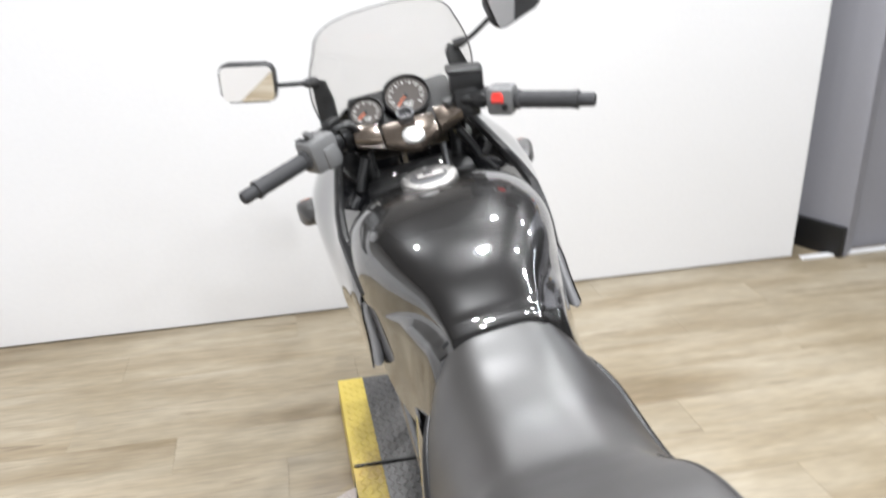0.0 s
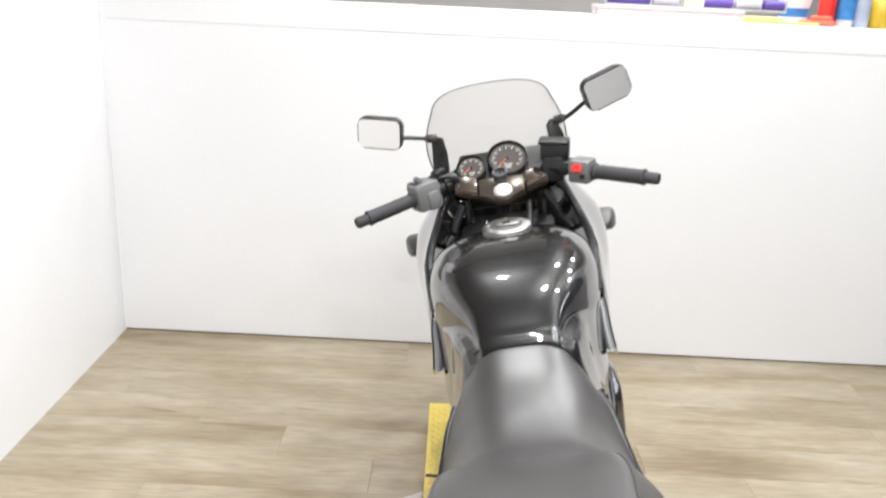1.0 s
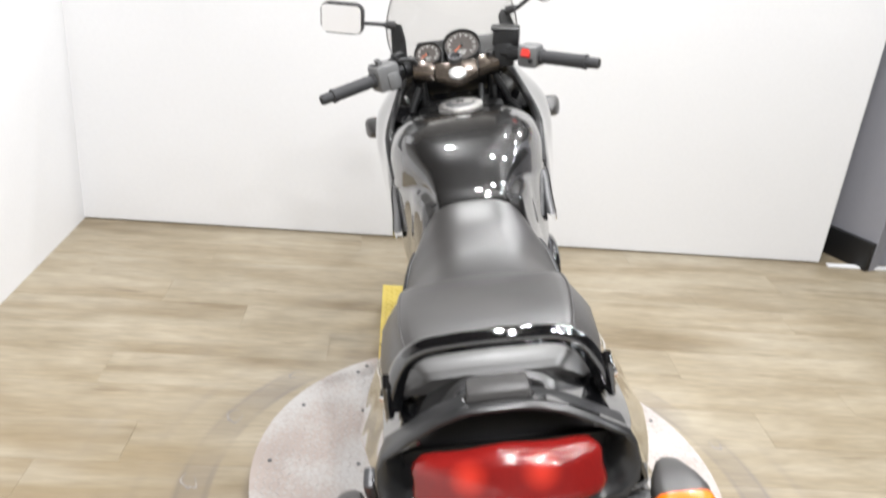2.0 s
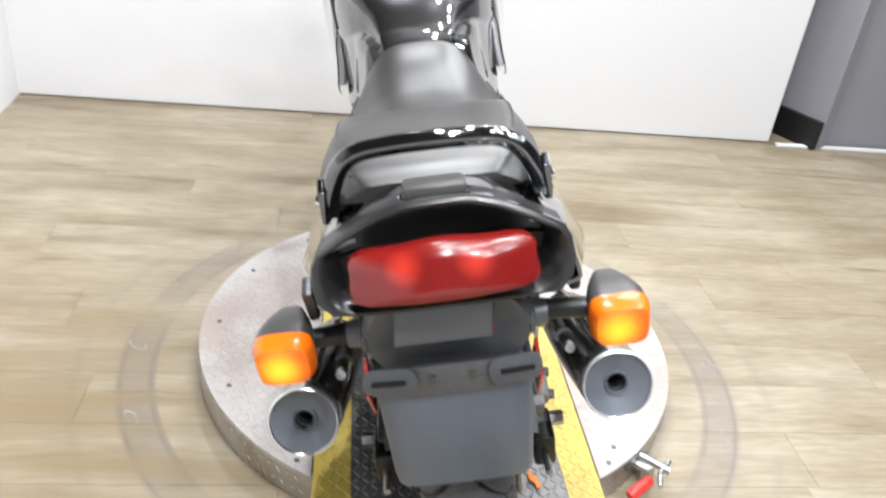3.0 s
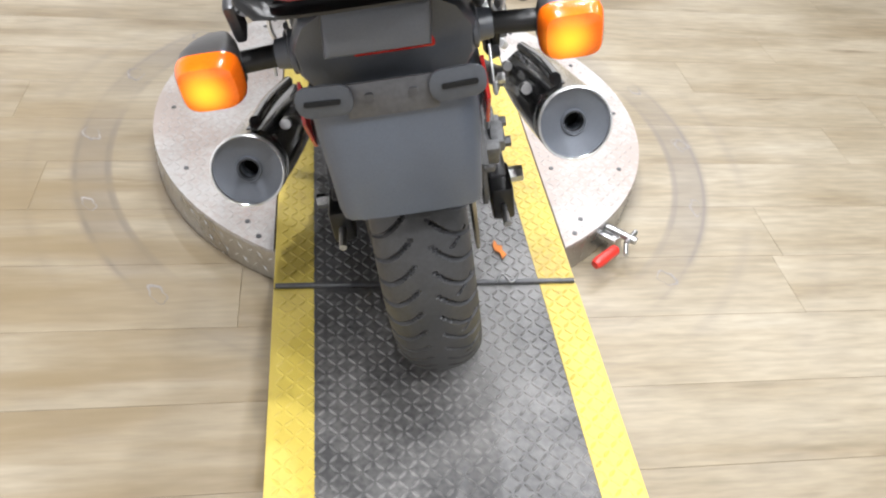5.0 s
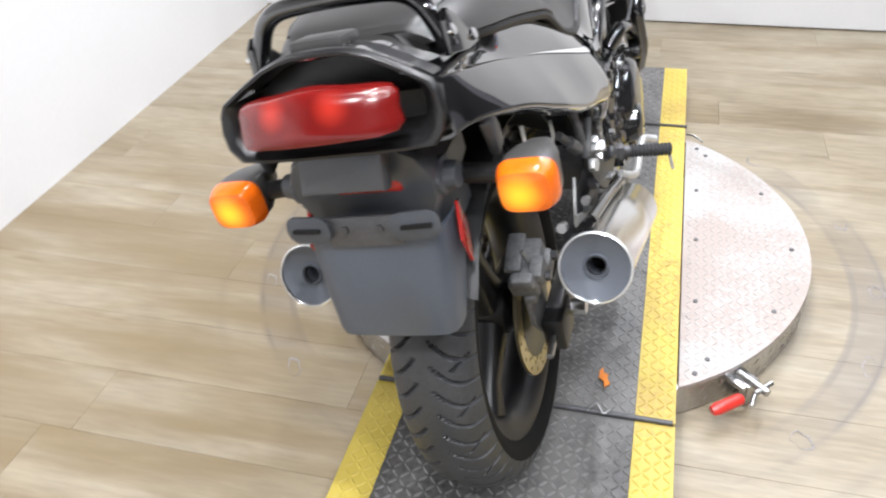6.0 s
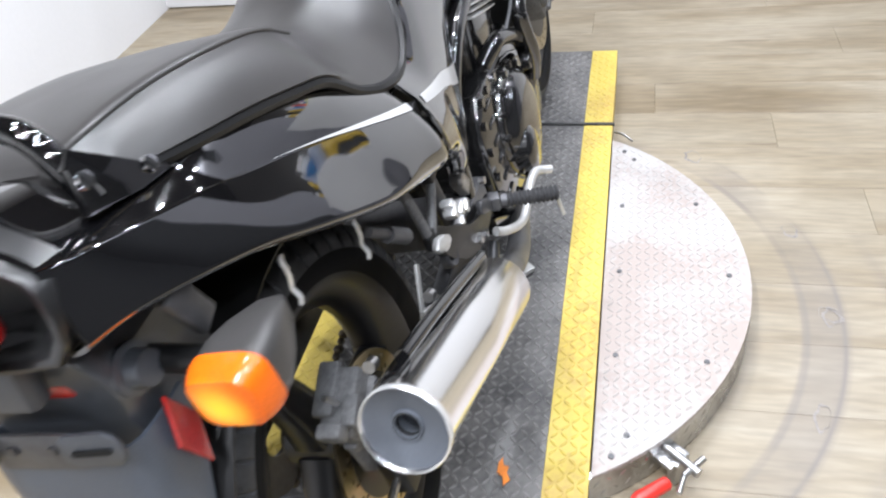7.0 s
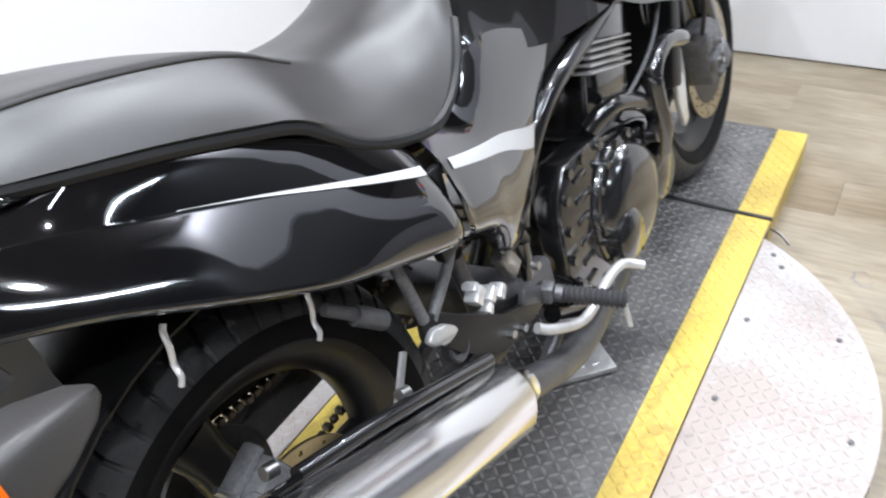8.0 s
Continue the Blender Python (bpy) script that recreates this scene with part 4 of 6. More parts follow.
part("cover_bulge", lathed([(0.16, 0.0), (0.16, 0.046), (0.190, 0.044), (0.197, 0.036), (0.199, 0.0)], (0, 0.0, 0.285), (1, 0, 0), 36), ENGINE_BLACK, cover)
for k in range(16):
    a = radians(22.5 * k + 10)
    part("cover_bolt", tubes([([(0.15, 0.062 + 0.113 * math.cos(a), 0.318 + 0.113 * math.sin(a)), (0.170, 0.062 + 0.113 * math.cos(a), 0.318 + 0.113 * math.sin(a))], 0.0075)], 10, 1), ENGINE_BLACK, cover)
part("ignition_cover", lathed([(0.12, 0.0), (0.12, 0.062), (0.148, 0.060), (0.156, 0.050), (0.158, 0.0)], (0, 0.245, 0.275), (1, 0, 0), 36), ENGINE_BLACK, bike, "small round engine cover")
part("oil_filler", lathed([(0.17, 0.0), (0.17, 0.020), (0.188, 0.018), (0.19, 0.0)], (0, 0.17, 0.39), (1, 0, 0), 20), ENGINE_BLACK, bike)
part("water_hose", tubes([([(0.140, 0.010, 0.470), (0.160, 0.035, 0.492), (0.168, 0.080, 0.488), (0.172, 0.150, 0.455), (0.172, 0.195, 0.410), (0.170, 0.200, 0.350), (0.150, 0.185, 0.300)], 0.0165)], 16), ENGINE_BLACK, bike, "glossy black hose arching over the engine casing")
part("radiator_hose", tubes([([(0.13, 0.40, 0.47), (0.182, 0.331, 0.499), (0.188, 0.247, 0.525), (0.190, 0.191, 0.517), (0.190, 0.170, 0.492), (0.190, 0.173, 0.450), (0.190, 0.185, 0.395), (0.175, 0.200, 0.340)], 0.0165)], 16), ENGINE_BLACK, bike, "thick glossy black radiator hose")
part("carburettor", blocks([(pose(0, 0.02, 0.60), (0.20, 0.12, 0.10))], 0.02), DARK_STEEL, bike)
part("airbox", blocks([(pose(0, -0.14, 0.60), (0.22, 0.20, 0.18))], 0.03), PLASTIC_DARK, bike)
part("radiator", blocks([(pose(0, 0.43, 0.50, -14, 0, 0), (0.28, 0.05, 0.26))], 0.008), PLASTIC_DARK, bike)
for side in (-1, 1):
    part("frame_rail", tubes([([(side * 0.05, 0.46, 0.86), (side * 0.135, 0.30, 0.74), (side * 0.145, 0.14, 0.645), (side * 0.142, -0.11, 0.575), (side * 0.132, -0.22, 0.46), (side * 0.12, -0.24, 0.32)], 0.019)], 12), ENGINE_BLACK, bike, "black frame tube")
    part("down_tube", tubes([([(side * 0.05, 0.46, 0.84), (side * 0.09, 0.42, 0.50), (side * 0.09, 0.34, 0.20), (side * 0.10, 0.20, 0.145), (side * 0.11, 0.0, 0.14), (side * 0.12, -0.18, 0.24)], 0.016)], 12), ENGINE_BLACK, bike, "black frame tube")
    part("subframe_rail", tubes([([(side * 0.11, -0.12, 0.60), (side * 0.13, -0.40, 0.65), (side * 0.13, -0.80, 0.74)], 0.014)], 10), ENGINE_BLACK, bike)
part("inner_mudguard", (lambda bm: (shell(bm, [[(x, -0.70 + 0.335 * math.cos(a), 0.33 + 0.345 * math.sin(a) - abs(x) * 0.35) for x in (-0.10, -0.07, -0.03, 0.03, 0.07, 0.10)] for a in (radians(35 + 8 * k) for k in range(14))], 0.004), bm)[1])(bmesh.new()), PLASTIC_DARK, bike, "black inner mudguard")

# foot pegs and hangers
for side in (-1, 1):
    # three-armed casting: two struts up to the frame, an arm forward to the footpeg
    hanger = part("footrest_hanger", prisms([([(0.020, 0.010), (-0.058, 0.016), (-0.100, 0.034), (-0.128, 0.064), (-0.172, 0.092), (-0.205, 0.120), (-0.226, 0.134), (-0.244, 0.126), (-0.246, 0.108), (-0.226, 0.088), (-0.196, 0.052), (-0.160, 0.018), (-0.118, -0.012), (-0.060, -0.020), (0.010, -0.018)], pose(side * 0.166, -0.268, 0.350, 90, 0, 90), 0.012)], 0.004), PLASTIC_DARK, bike, "black cast footrest hanger")
    for path, r in (([(side * 0.166, -0.490, 0.470), (side * 0.164, -0.432, 0.510), (side * 0.156, -0.400, 0.532)], 0.0074), ([(side * 0.166, -0.502, 0.478), (side * 0.164, -0.511, 0.542), (side * 0.156, -0.514, 0.575)], 0.0074)):
        part("hanger_strut", tubes([(path, r)], 10, 2), CALLIPER, hanger, "grey alloy strut")
    bm = bmesh.new()
    prism(bm, eased([(-0.026, 0.006), (-0.010, 0.014), (0.014, 0.002), (0.026, -0.012), (0.014, -0.018), (-0.016, -0.008)], 3), pose(side * 0.177, -0.493, 0.456, 90, 0, 90), 0.012, 0.004)
    part("hanger_boss", bm, ALUMINIUM, hanger, "polished oval boss")
    part("hanger_ring", lathed([(0.0, 0.010), (0.0, 0.021), (0.012, 0.021), (0.014, 0.018), (0.010, 0.010)], (side * 0.158, -0.462, 0.408), (side, 0, 0.1), 20, True), DARK_STEEL, hanger)
    peg = part("footpeg", blocks([(pose(side * 0.182, -0.270, 0.357, 0, side * 12, side * 18), (0.020, 0.026, 0.026)), (pose(side * 0.176, -0.300, 0.372, -30, 0, 0), (0.012, 0.055, 0.024))], 0.004), GREY_METAL, bike, "steel footpeg knuckle")
    part("peg_spring", tubes([([(side * 0.190, -0.262, 0.352), (side * 0.200, -0.259, 0.349)], 0.0125)], 12, 1), DARK_STEEL, peg)
    bm = bmesh.new()
    lathe(bm, [v for k in range(12) for v in ((0.0 + 0.0075 * k, 0.0110), (0.0045 + 0.0075 * k, 0.0142), (0.0062 + 0.0075 * k, 0.0112))] + [(0.09, 0.011), (0.092, 0.0)], (side * 0.196, -0.256, 0.347), (side * 1, 0.32, -0.20), 16)
    part("peg_rubber", bm, GRIP, peg, "ribbed black rubber")
    part("peg_feeler", tubes([([(side * 0.276, -0.228, 0.320), (side * 0.280, -0.230, 0.284)], 0.0038)], 8, 1), ALUMINIUM, peg)
    guard = part("heel_guard", blocks([(look((side * 0.148, -0.556, 0.420), (side * 0.148, -0.531, 0.455)), (0.005, 0.012, 0.082)), (look((side * 0.156, -0.540, 0.376), (side * 0.162, -0.500, 0.358)), (0.007, 0.022, 0.090))], 0.002), ALUMINIUM, hanger, "bare alloy muffler bracket")
    part("bracket_nut", tubes([([(side * 0.158, -0.545, 0.392), (side * 0.170, -0.545, 0.392)], 0.010)], 6, 1), STEEL, guard)
    part("passenger_peg", tubes([([(side * 0.158, -0.622, 0.582), (side * 0.163, -0.590, 0.552)], 0.007), ([(side * 0.163, -0.592, 0.553), (side * 0.168, -0.561, 0.524)], 0.0115)], 10, 1), GREY_METAL, hanger, "folded grey passenger peg")
    for dy, dz, w in ((-0.398, 0.440, 0.026), (-0.372, 0.424, 0.022), (-0.352, 0.414, 0.022), (-0.385, 0.410, 0.016), (-0.402, 0.456, 0.014)):
        part("cylinder_fitting", blocks([(pose(side * 0.162, dy, dz, 35, 0, 10), (0.022, w, w * 0.8))], 0.004), POLISHED, hanger, "bare alloy fitting")
    for dy, dz in ((-0.362, 0.352), (-0.335, 0.342), (-0.270, 0.402)):
        part("hanger_bolt", tubes([([(side * 0.170, dy, dz), (side * 0.180, dy, dz)], 0.0065)], 6, 1), STEEL, hanger)
    part("mount_plate", prisms([([(0.0, 0.0), (0.085, -0.028), (0.098, -0.062), (0.055, -0.078), (-0.020, -0.046)], pose(side * 0.158, -0.375, 0.400, 90, 0, 90), 0.006)], 0.001), PLASTIC_DARK, hanger, "black triangular plate behind the peg")
part("brake_switch", blocks([(pose(0.150, -0.30, 0.425, 30, 0, 0), (0.018, 0.03, 0.05)), (pose(0.158, -0.315, 0.44, 10, 0, 0), (0.014, 0.022, 0.018))], 0.004), ALLOY, bike)
part("brake_pedal", tubes([([(0.190, -0.325, 0.336), (0.200, -0.302, 0.318), (0.204, -0.234, 0.281), (0.205, -0.182, 0.279), (0.205, -0.138, 0.288), (0.207, -0.098, 0.288), (0.212, -0.076, 0.280), (0.230, -0.060, 0.268)], 0.0078)], 12), ALUMINIUM, bike, "bright rear brake pedal")
part("master_cylinder", tubes([([(0.148, -0.385, 0.400), (0.148, -0.400, 0.500)], 0.012)], 12, 1), DARK_STEEL, bike)
part("side_stand", tubes([([(-0.13, -0.12, 0.20), (-0.20, -0.10, 0.09), (-0.262, -0.08, -0.048)], 0.012)], 10, 2), DARK_STEEL, bike, "side stand, folded out")
part("stand_foot", blocks([(pose(-0.265, -0.08, -0.052, 0, 12, 0), (0.06, 0.05, 0.008))], 0.002), DARK_STEEL, bike)
part("centre_stand", tubes([([(0.11, -0.17, 0.19), (0.125, -0.30, 0.15)], 0.013), ([(-0.11, -0.17, 0.19), (-0.13, -0.36, 0.135)], 0.013), ([(-0.12, -0.30, 0.15), (0.12, -0.30, 0.15)], 0.011)], 10), DARK_STEEL, bike, "folded centre stand")

# tank
bm = bmesh.new()
# along the tank: top, knee ledge, hollow under the ledge, lower edge, fullness
TANK = [(-0.30, 0.735, 0.060, 0.728, 0.100, 0.134, 0.688, 2.4), (-0.242, 0.782, 0.064, 0.775, 0.100, 0.136, 0.690, 2.4), (-0.215, 0.843, 0.068, 0.836, 0.100, 0.137, 0.690, 2.4), (-0.185, 0.858, 0.074, 0.846, 0.106, 0.139, 0.680, 2.6), (-0.135, 0.879, 0.092, 0.846, 0.119, 0.144, 0.665, 3.2), (-0.09, 0.892, 0.115, 0.837, 0.129, 0.150, 0.652, 3.8), (-0.03, 0.904, 0.142, 0.817, 0.147, 0.160, 0.645, 4.2), (0.05, 0.911, 0.168, 0.797, 0.165, 0.172, 0.645, 4.2),
        (0.12, 0.913, 0.180, 0.783, 0.177, 0.176, 0.650, 4.0), (0.19, 0.911, 0.183, 0.780, 0.177, 0.166, 0.660, 3.8), (0.26, 0.905, 0.170, 0.787, 0.166, 0.150, 0.68, 3.2), (0.33, 0.888, 0.142, 0.798, 0.138, 0.130, 0.72, 2.7), (0.365, 0.862, 0.102, 0.808, 0.098, 0.10, 0.75, 2.3)]
rings = []
for y, zt, xl, zl, xk, wb, zb, e in smooth_rows(TANK, 6):
    half = []
    for k in range(17):
        a = math.pi / 2 * (1 - k / 16)
        half.append((xl * math.cos(a) ** (2 / e), zl + (zt - zl) * math.sin(a) ** (2 / e)))
    # the ledge rolls under into the hollow for the knee
    half += [(xl + 0.0005, zl - 0.004), (xl + (xk - xl) * 0.22, zl - 0.009), (xl + (xk - xl) * 0.62, zl - 0.013), (xl + (xk - xl) * 0.9, zl - 0.019)]
    for k in range(1, 10):
        t = k / 9
        half.append((xk + (wb - xk) * t ** 1.5, zl - 0.022 + (zb - zl + 0.022) * t))
    rings.append([(x, y, z) for x, z in half[::-1]] + [(-x, y, z) for x, z in half[1:]])
loft(bm, rings)
tank = part("fuel_tank", bm, TANK_PAINT, bike, "glossy black pearl fuel tank", True, 60)
capm = to_axis((0.0, 0.245, 0.909), (0, -0.04, 1))
part("filler_ring", lathed([(0.0, 0.055), (0.006, 0.0545), (0.0085, 0.050), (0.0075, 0.040), (0.0085, 0.036), (0.0085, 0.0)], capm.translation, capm.to_3x3() @ Vector((0, 0, 1)), 40), ALLOY, tank, "bright filler ring")
part("filler_well", lathed([(0.0086, 0.0), (0.0092, 0.034), (0.0086, 0.036)], capm.translation, capm.to_3x3() @ Vector((0, 0, 1)), 32), DARK_STEEL, tank)
cap = part("filler_cap", blocks([(capm @ pose(0.004, 0.002, 0.011), (0.052, 0.026, 0.005))], 0.0022), ALLOY, tank)
part("lock_slot", blocks([(capm @ pose(0.0, 0.0, 0.0138), (0.018, 0.012, 0.003))], 0.001), HOLE, cap)
for k in range(5):
    a = radians(72 * k + 18)
    part("cap_screw", lathed([(0, 0.0), (0, 0.004), (0.002, 0.0035), (0.0022, 0.0)], capm @ Vector((0.045 * math.cos(a), 0.045 * math.sin(a), 0.0075)), capm.to_3x3() @ Vector((0, 0, 1)), 8), STEEL, cap)

# seat
SEAT = [(-0.195, 0.092, 0.072, 0.80, 0.838), (-0.22, 0.108, 0.080, 0.765, 0.835), (-0.265, 0.135, 0.090, 0.728, 0.812), (-0.31, 0.150, 0.097, 0.690, 0.797), (-0.37, 0.160, 0.102, 0.668, 0.787), (-0.45, 0.168, 0.110, 0.684, 0.790), (-0.51, 0.167, 0.114, 0.712, 0.812),
        (-0.565, 0.165, 0.122, 0.756, 0.836), (-0.62, 0.159, 0.126, 0.776, 0.855), (-0.70, 0.152, 0.123, 0.800, 0.872), (-0.78, 0.143, 0.115, 0.820, 0.882), (-0.85, 0.124, 0.101, 0.837, 0.880), (-0.885, 0.105, 0.080, 0.848, 0.868)]
bm = bmesh.new()
rings = []
for y, wb, wt, zb, zt in smooth_rows(SEAT, 6):
    ring = []
    boxy = min(1.0, max(0.0, (-0.44 - y) / 0.12))
    tall = zt - zb
    # right half of the boxed section: flat side, tight shoulder, nearly flat top
    flat = [(wb - 0.006, zb), (wb, zb + 0.08 * tall)]
    flat += [(wb + (wt * 0.985 - wb) * k / 7 + 0.003 * math.sin(math.pi * k / 7), zb + tall * (0.08 + 0.74 * k / 7)) for k in range(1, 8)]
    flat += [(wt * 0.965, zt - 0.10 * tall), (wt * 0.925, zt - 0.055 * tall)]
    flat += [(wt * (0.84 - 0.84 * k / 5), zt - 0.035 * tall * (1 - k / 5) ** 1.6) for k in range(6)]
    flat += [(-x, z) for x, z in flat[-2::-1]]
    for k in range(33):
        a = math.pi * k / 32
        c, s = math.cos(a), math.sin(a)
        h = s ** 0.62
        x, z = (wb + (wt - wb) * h) * math.copysign(abs(c) ** 0.55, c), zb + tall * h
        ring.append((x + (flat[k][0] - x) * boxy, y, z + (flat[k][1] - z) * boxy))
    rings.append(ring)
loft(bm, rings)
seat = part("seat", bm, VINYL, bike, "grey-black vinyl dual seat, slightly worn", True, 60)
# black tubes added to draw the shaded gap below the seat
for k in (0, 32):
    part("seat_edge", tubes([([(r[k][0] * 0.99, r[k][1], r[k][2] - 0.002) for r in rings if -0.88 < r[0][1] < -0.24][::3], 0.0075)], 8, 3), PLASTIC_DARK, seat, "black tube along the seat's lower edge, for its dark gap")
for k in (9, 23):
    part("piping", tubes([([r[k] for r in rings if -0.865 < r[0][1] < -0.50][::3], 0.0022)], 8, 3), VINYL, seat, "sewn seam along the seat's edge")
# black trim at the nose; also draws the dark gap to the tank
part("seat_trim", tubes([([(x * 1.04, y + 0.006, z + 0.004) for x, y, z in min(rings, key=lambda r: abs(r[0][1] + 0.216))[4:-4:2]], 0.0065)], 8, 2), PLASTIC_DARK, seat)

# tail: side panels and tail cone
PANEL = [(-0.08, 0.14, 0.652, 0.151, 0.56, 0.142, 0.43, 1.05), (-0.16, 0.14, 0.685, 0.161, 0.575, 0.148, 0.44, 0.8), (-0.26, 0.14, 0.715, 0.17, 0.6, 0.154, 0.46, 0.4), (-0.34, 0.138, 0.678, 0.180, 0.618, 0.16, 0.505, 0.1),
         (-0.42, 0.144, 0.690, 0.189, 0.642, 0.164, 0.535, 0.0), (-0.5, 0.149, 0.722, 0.187, 0.670, 0.170, 0.563, 0.0), (-0.57, 0.150, 0.752, 0.181, 0.697, 0.174, 0.592, 0.0), (-0.65, 0.145, 0.782, 0.169, 0.728, 0.174, 0.628, 0.0),
         (-0.75, 0.134, 0.812, 0.157, 0.765, 0.168, 0.681, 0.0), (-0.84, 0.120, 0.838, 0.148, 0.797, 0.154, 0.728, 0.02), (-0.955, 0.104, 0.862, 0.138, 0.829, 0.136, 0.768, 0.10), (-1.034, 0.092, 0.874, 0.129, 0.846, 0.122, 0.780, 0.22)]


ACROSS = [-1, -0.8, -0.6, -0.4, -0.2, -0.1, -0.04, 0.0, 0.03, 0.07] + [0.12 + 0.055 * k for k in range(13)] + [0.82, 0.86, 0.89, 0.92, 0.945, 0.965, 0.98, 0.992, 1.0]


def set_over(y):
    """The tail sits a little to the right of the wheels."""
    return 0.008 * min(1.0, max(0.0, (-0.60 - y) / 0.30))


def panel_point(row, u, side):
    """Across the panel from its top edge (-1) over the crease (0) to its lower edge (1)."""
    y, xt, zt, xm, zm, xb, zb, shear = row
    back = min(1.0, max(0.0, (-0.72 - y) / 0.28))
    ahead = min(1.0, max(0.0, (y + 0.44) / 0.03))
    if u < 0:
        t = 1 + u
        zt -= 0.016 * min(1.0, max(0.0, (-0.77 - y) / 0.05))
        x, z = xt + (xm - xt) * t ** 0.92, zt + (zm - zt) * t ** 1.15
    else:
        # rounded at the front; further back it leans outwards nearly all the way down, then tucks in
        lean = min(1.0, max(0.0, (-0.50 - y) / 0.16))
        lean = lean * lean * (3 - 2 * lean)
        bulge = (0.031 + 0.014 * lean - 0.031 * back) * (1 - ahead) + 0.016 * ahead
        peak = 0.74 + 0.12 * lean
        if u < peak:
            t = u / peak
            x = xm + bulge * (lean * (1.1 * t - 0.1 * t ** 3) + (1 - lean) * math.sin(math.pi / 2 * t))
        else:
            t = (u - peak) / (1 - peak)
            x = xb + (xm + bulge - xb) * math.sqrt(max(0.0, 1 - t ** 2.4))
        z = zm + (zb - zm) * u
    # the panel's front end is rounded in towards the seam
    nose = min(1.0, max(0.0, (y + 0.475) / 0.04)) if y < -0.432 else 0.0
    x -= 0.013 * nose ** 2.5
    return (side * x + set_over(y), y + shear * (z - 0.63), z)


STRIPE_ROWS = smooth_rows(PANEL, 40)


def stripe_point(y, v, side):
    """On the panels, between the upper (0) and lower (1) edge of the silver stripe."""
    r = min(STRIPE_ROWS, key=lambda q: abs(q[0] + q[7] * (q[4] - 0.63) - y))
    wide = 0.021 * max(0.0, (y + 0.722) / 0.46)
    drop = r[4] - r[6]
    p = Vector(panel_point(r, (v * wide - 0.003) / drop, side))
    return tuple(p + Vector((side, 0, 0.45)).normalized() * 0.0012)


STRIPE = material("silver_stripe", (0.62, 0.62, 0.62), 0.32, 0.25, 0.03, 300, 0.03, 20, coat=0.6)
SPLIT = -0.432
for side in (-1, 1):
    rows = smooth_rows(PANEL, 8)
    for name, chosen, label, span in (("side_cover", [r for r in rows if r[0] > SPLIT + 0.006], "glossy black side cover below the seat nose", (-0.405, -0.166)), ("side_panel", [r for r in rows if r[0] < SPLIT], "glossy black tail side panel", (-0.722, -0.452))):
        bm = bmesh.new()
        grid = [[panel_point(r, u, side) for u in ACROSS] for r in chosen]
        if side < 0:
            grid = [g[::-1] for g in grid]
        shell(bm, grid, 0.004)
        panel = part(name, bm, GLOSS, bike, label, True, 50)
        bm = bmesh.new()
        grid = [[stripe_point(span[0] + (span[1] - span[0]) * k / 40, v / 4, side) for v in range(5)] for k in range(41)]
        if side < 0:
            grid = [g[::-1] for g in grid]
        shell(bm, grid, 0.0005)
        part("stripe", bm, STRIPE, panel, "silver-white stripe along the crease", True, 60)
    part("cover_clip", blocks([(pose(side * 0.180, SPLIT + 0.003, 0.610, 0, 0, 0), (0.012, 0.022, 0.06))], 0.003), PLASTIC_DARK, bike)
    part("cover_clip", blocks([(pose(side * 0.170, SPLIT - 0.004, 0.540, 10, 0, 0), (0.018, 0.030, 0.030))], 0.004), PLASTIC_DARK, bike)
# top of the tail: flat in the middle, chamfered down to the creases
bm = bmesh.new()
rows = []
for r in smooth_rows([r for r in PANEL if r[0] < -0.70], 8):
    y, xt, zt, xm, zm, xb, zb, shear = r
    if y > -0.76:
        continue
    top = zt + 0.013
    row = []
    for u in (k / 16 for k in range(-16, 17)):
        fall = max(0.0, (abs(u) - 0.34) / 0.66)
        z = zm + 0.001 + (top - zm) * (1 - fall ** 1.2) + 0.004 * (1 - (u / 0.34) ** 2 if abs(u) < 0.34 else 0.0)
        row.append((xm * 0.998 * u + set_over(y), y + shear * (z - 0.63), z))
    rows.append(row)
shell(bm, rows, 0.004)
part("tail_cover", bm, GLOSS, bike, "glossy black tail cover", True, 40)
bm = bmesh.new()
rings = []
for y, xt, zt, xm, zm, xb, zb, shear in [r for r in smooth_rows([r for r in PANEL if r[0] < -0.70], 5) if r[0] > -0.97]:
    half = [(0.0, zm - 0.006), (xt - 0.002, zm - 0.006), (xm - 0.010, zm - 0.012), (xm - 0.004, zm - 0.55 * (zm - zb)), (xb - 0.008, zb + 0.004)]
    rings.append([(x + set_over(y), y, z) for x, z in half] + [(-x + set_over(y), y, z) for x, z in half[:0:-1]])
loft(bm, rings)
part("tail_body", bm, PLASTIC_DARK, bike, "black inner body of the tail", True, 35)
# six-sided rim at the rear and the deep recess that holds the lamp
rim_half = [(0.0, 0.8895), (0.030, 0.889), (0.045, 0.8865), (0.070, 0.879), (0.100, 0.864), (0.131, 0.847), (0.138, 0.835), (0.141, 0.815), (0.138, 0.795), (0.124, 0.779), (0.09, 0.776), (0.05, 0.775), (0.0, 0.775)]
rim_full = rim_half + [(-x, z) for x, z in rim_half[-2:0:-1]]
lampo = [(-0.095, 0.815), (-0.097, 0.836), (-0.092, 0.856), (-0.045, 0.865), (0.0, 0.871), (0.045, 0.866), (0.094, 0.857), (0.099, 0.836), (0.098, 0.817), (0.05, 0.819), (0.0, 0.820), (-0.05, 0.818)]


def rim_ring(back, kx, kz):
    return [(x * kx + 0.004, -1.034 + 0.22 * (z - 0.63) - back, 0.832 + (z - 0.832) * kz) for x, z in rim_full]


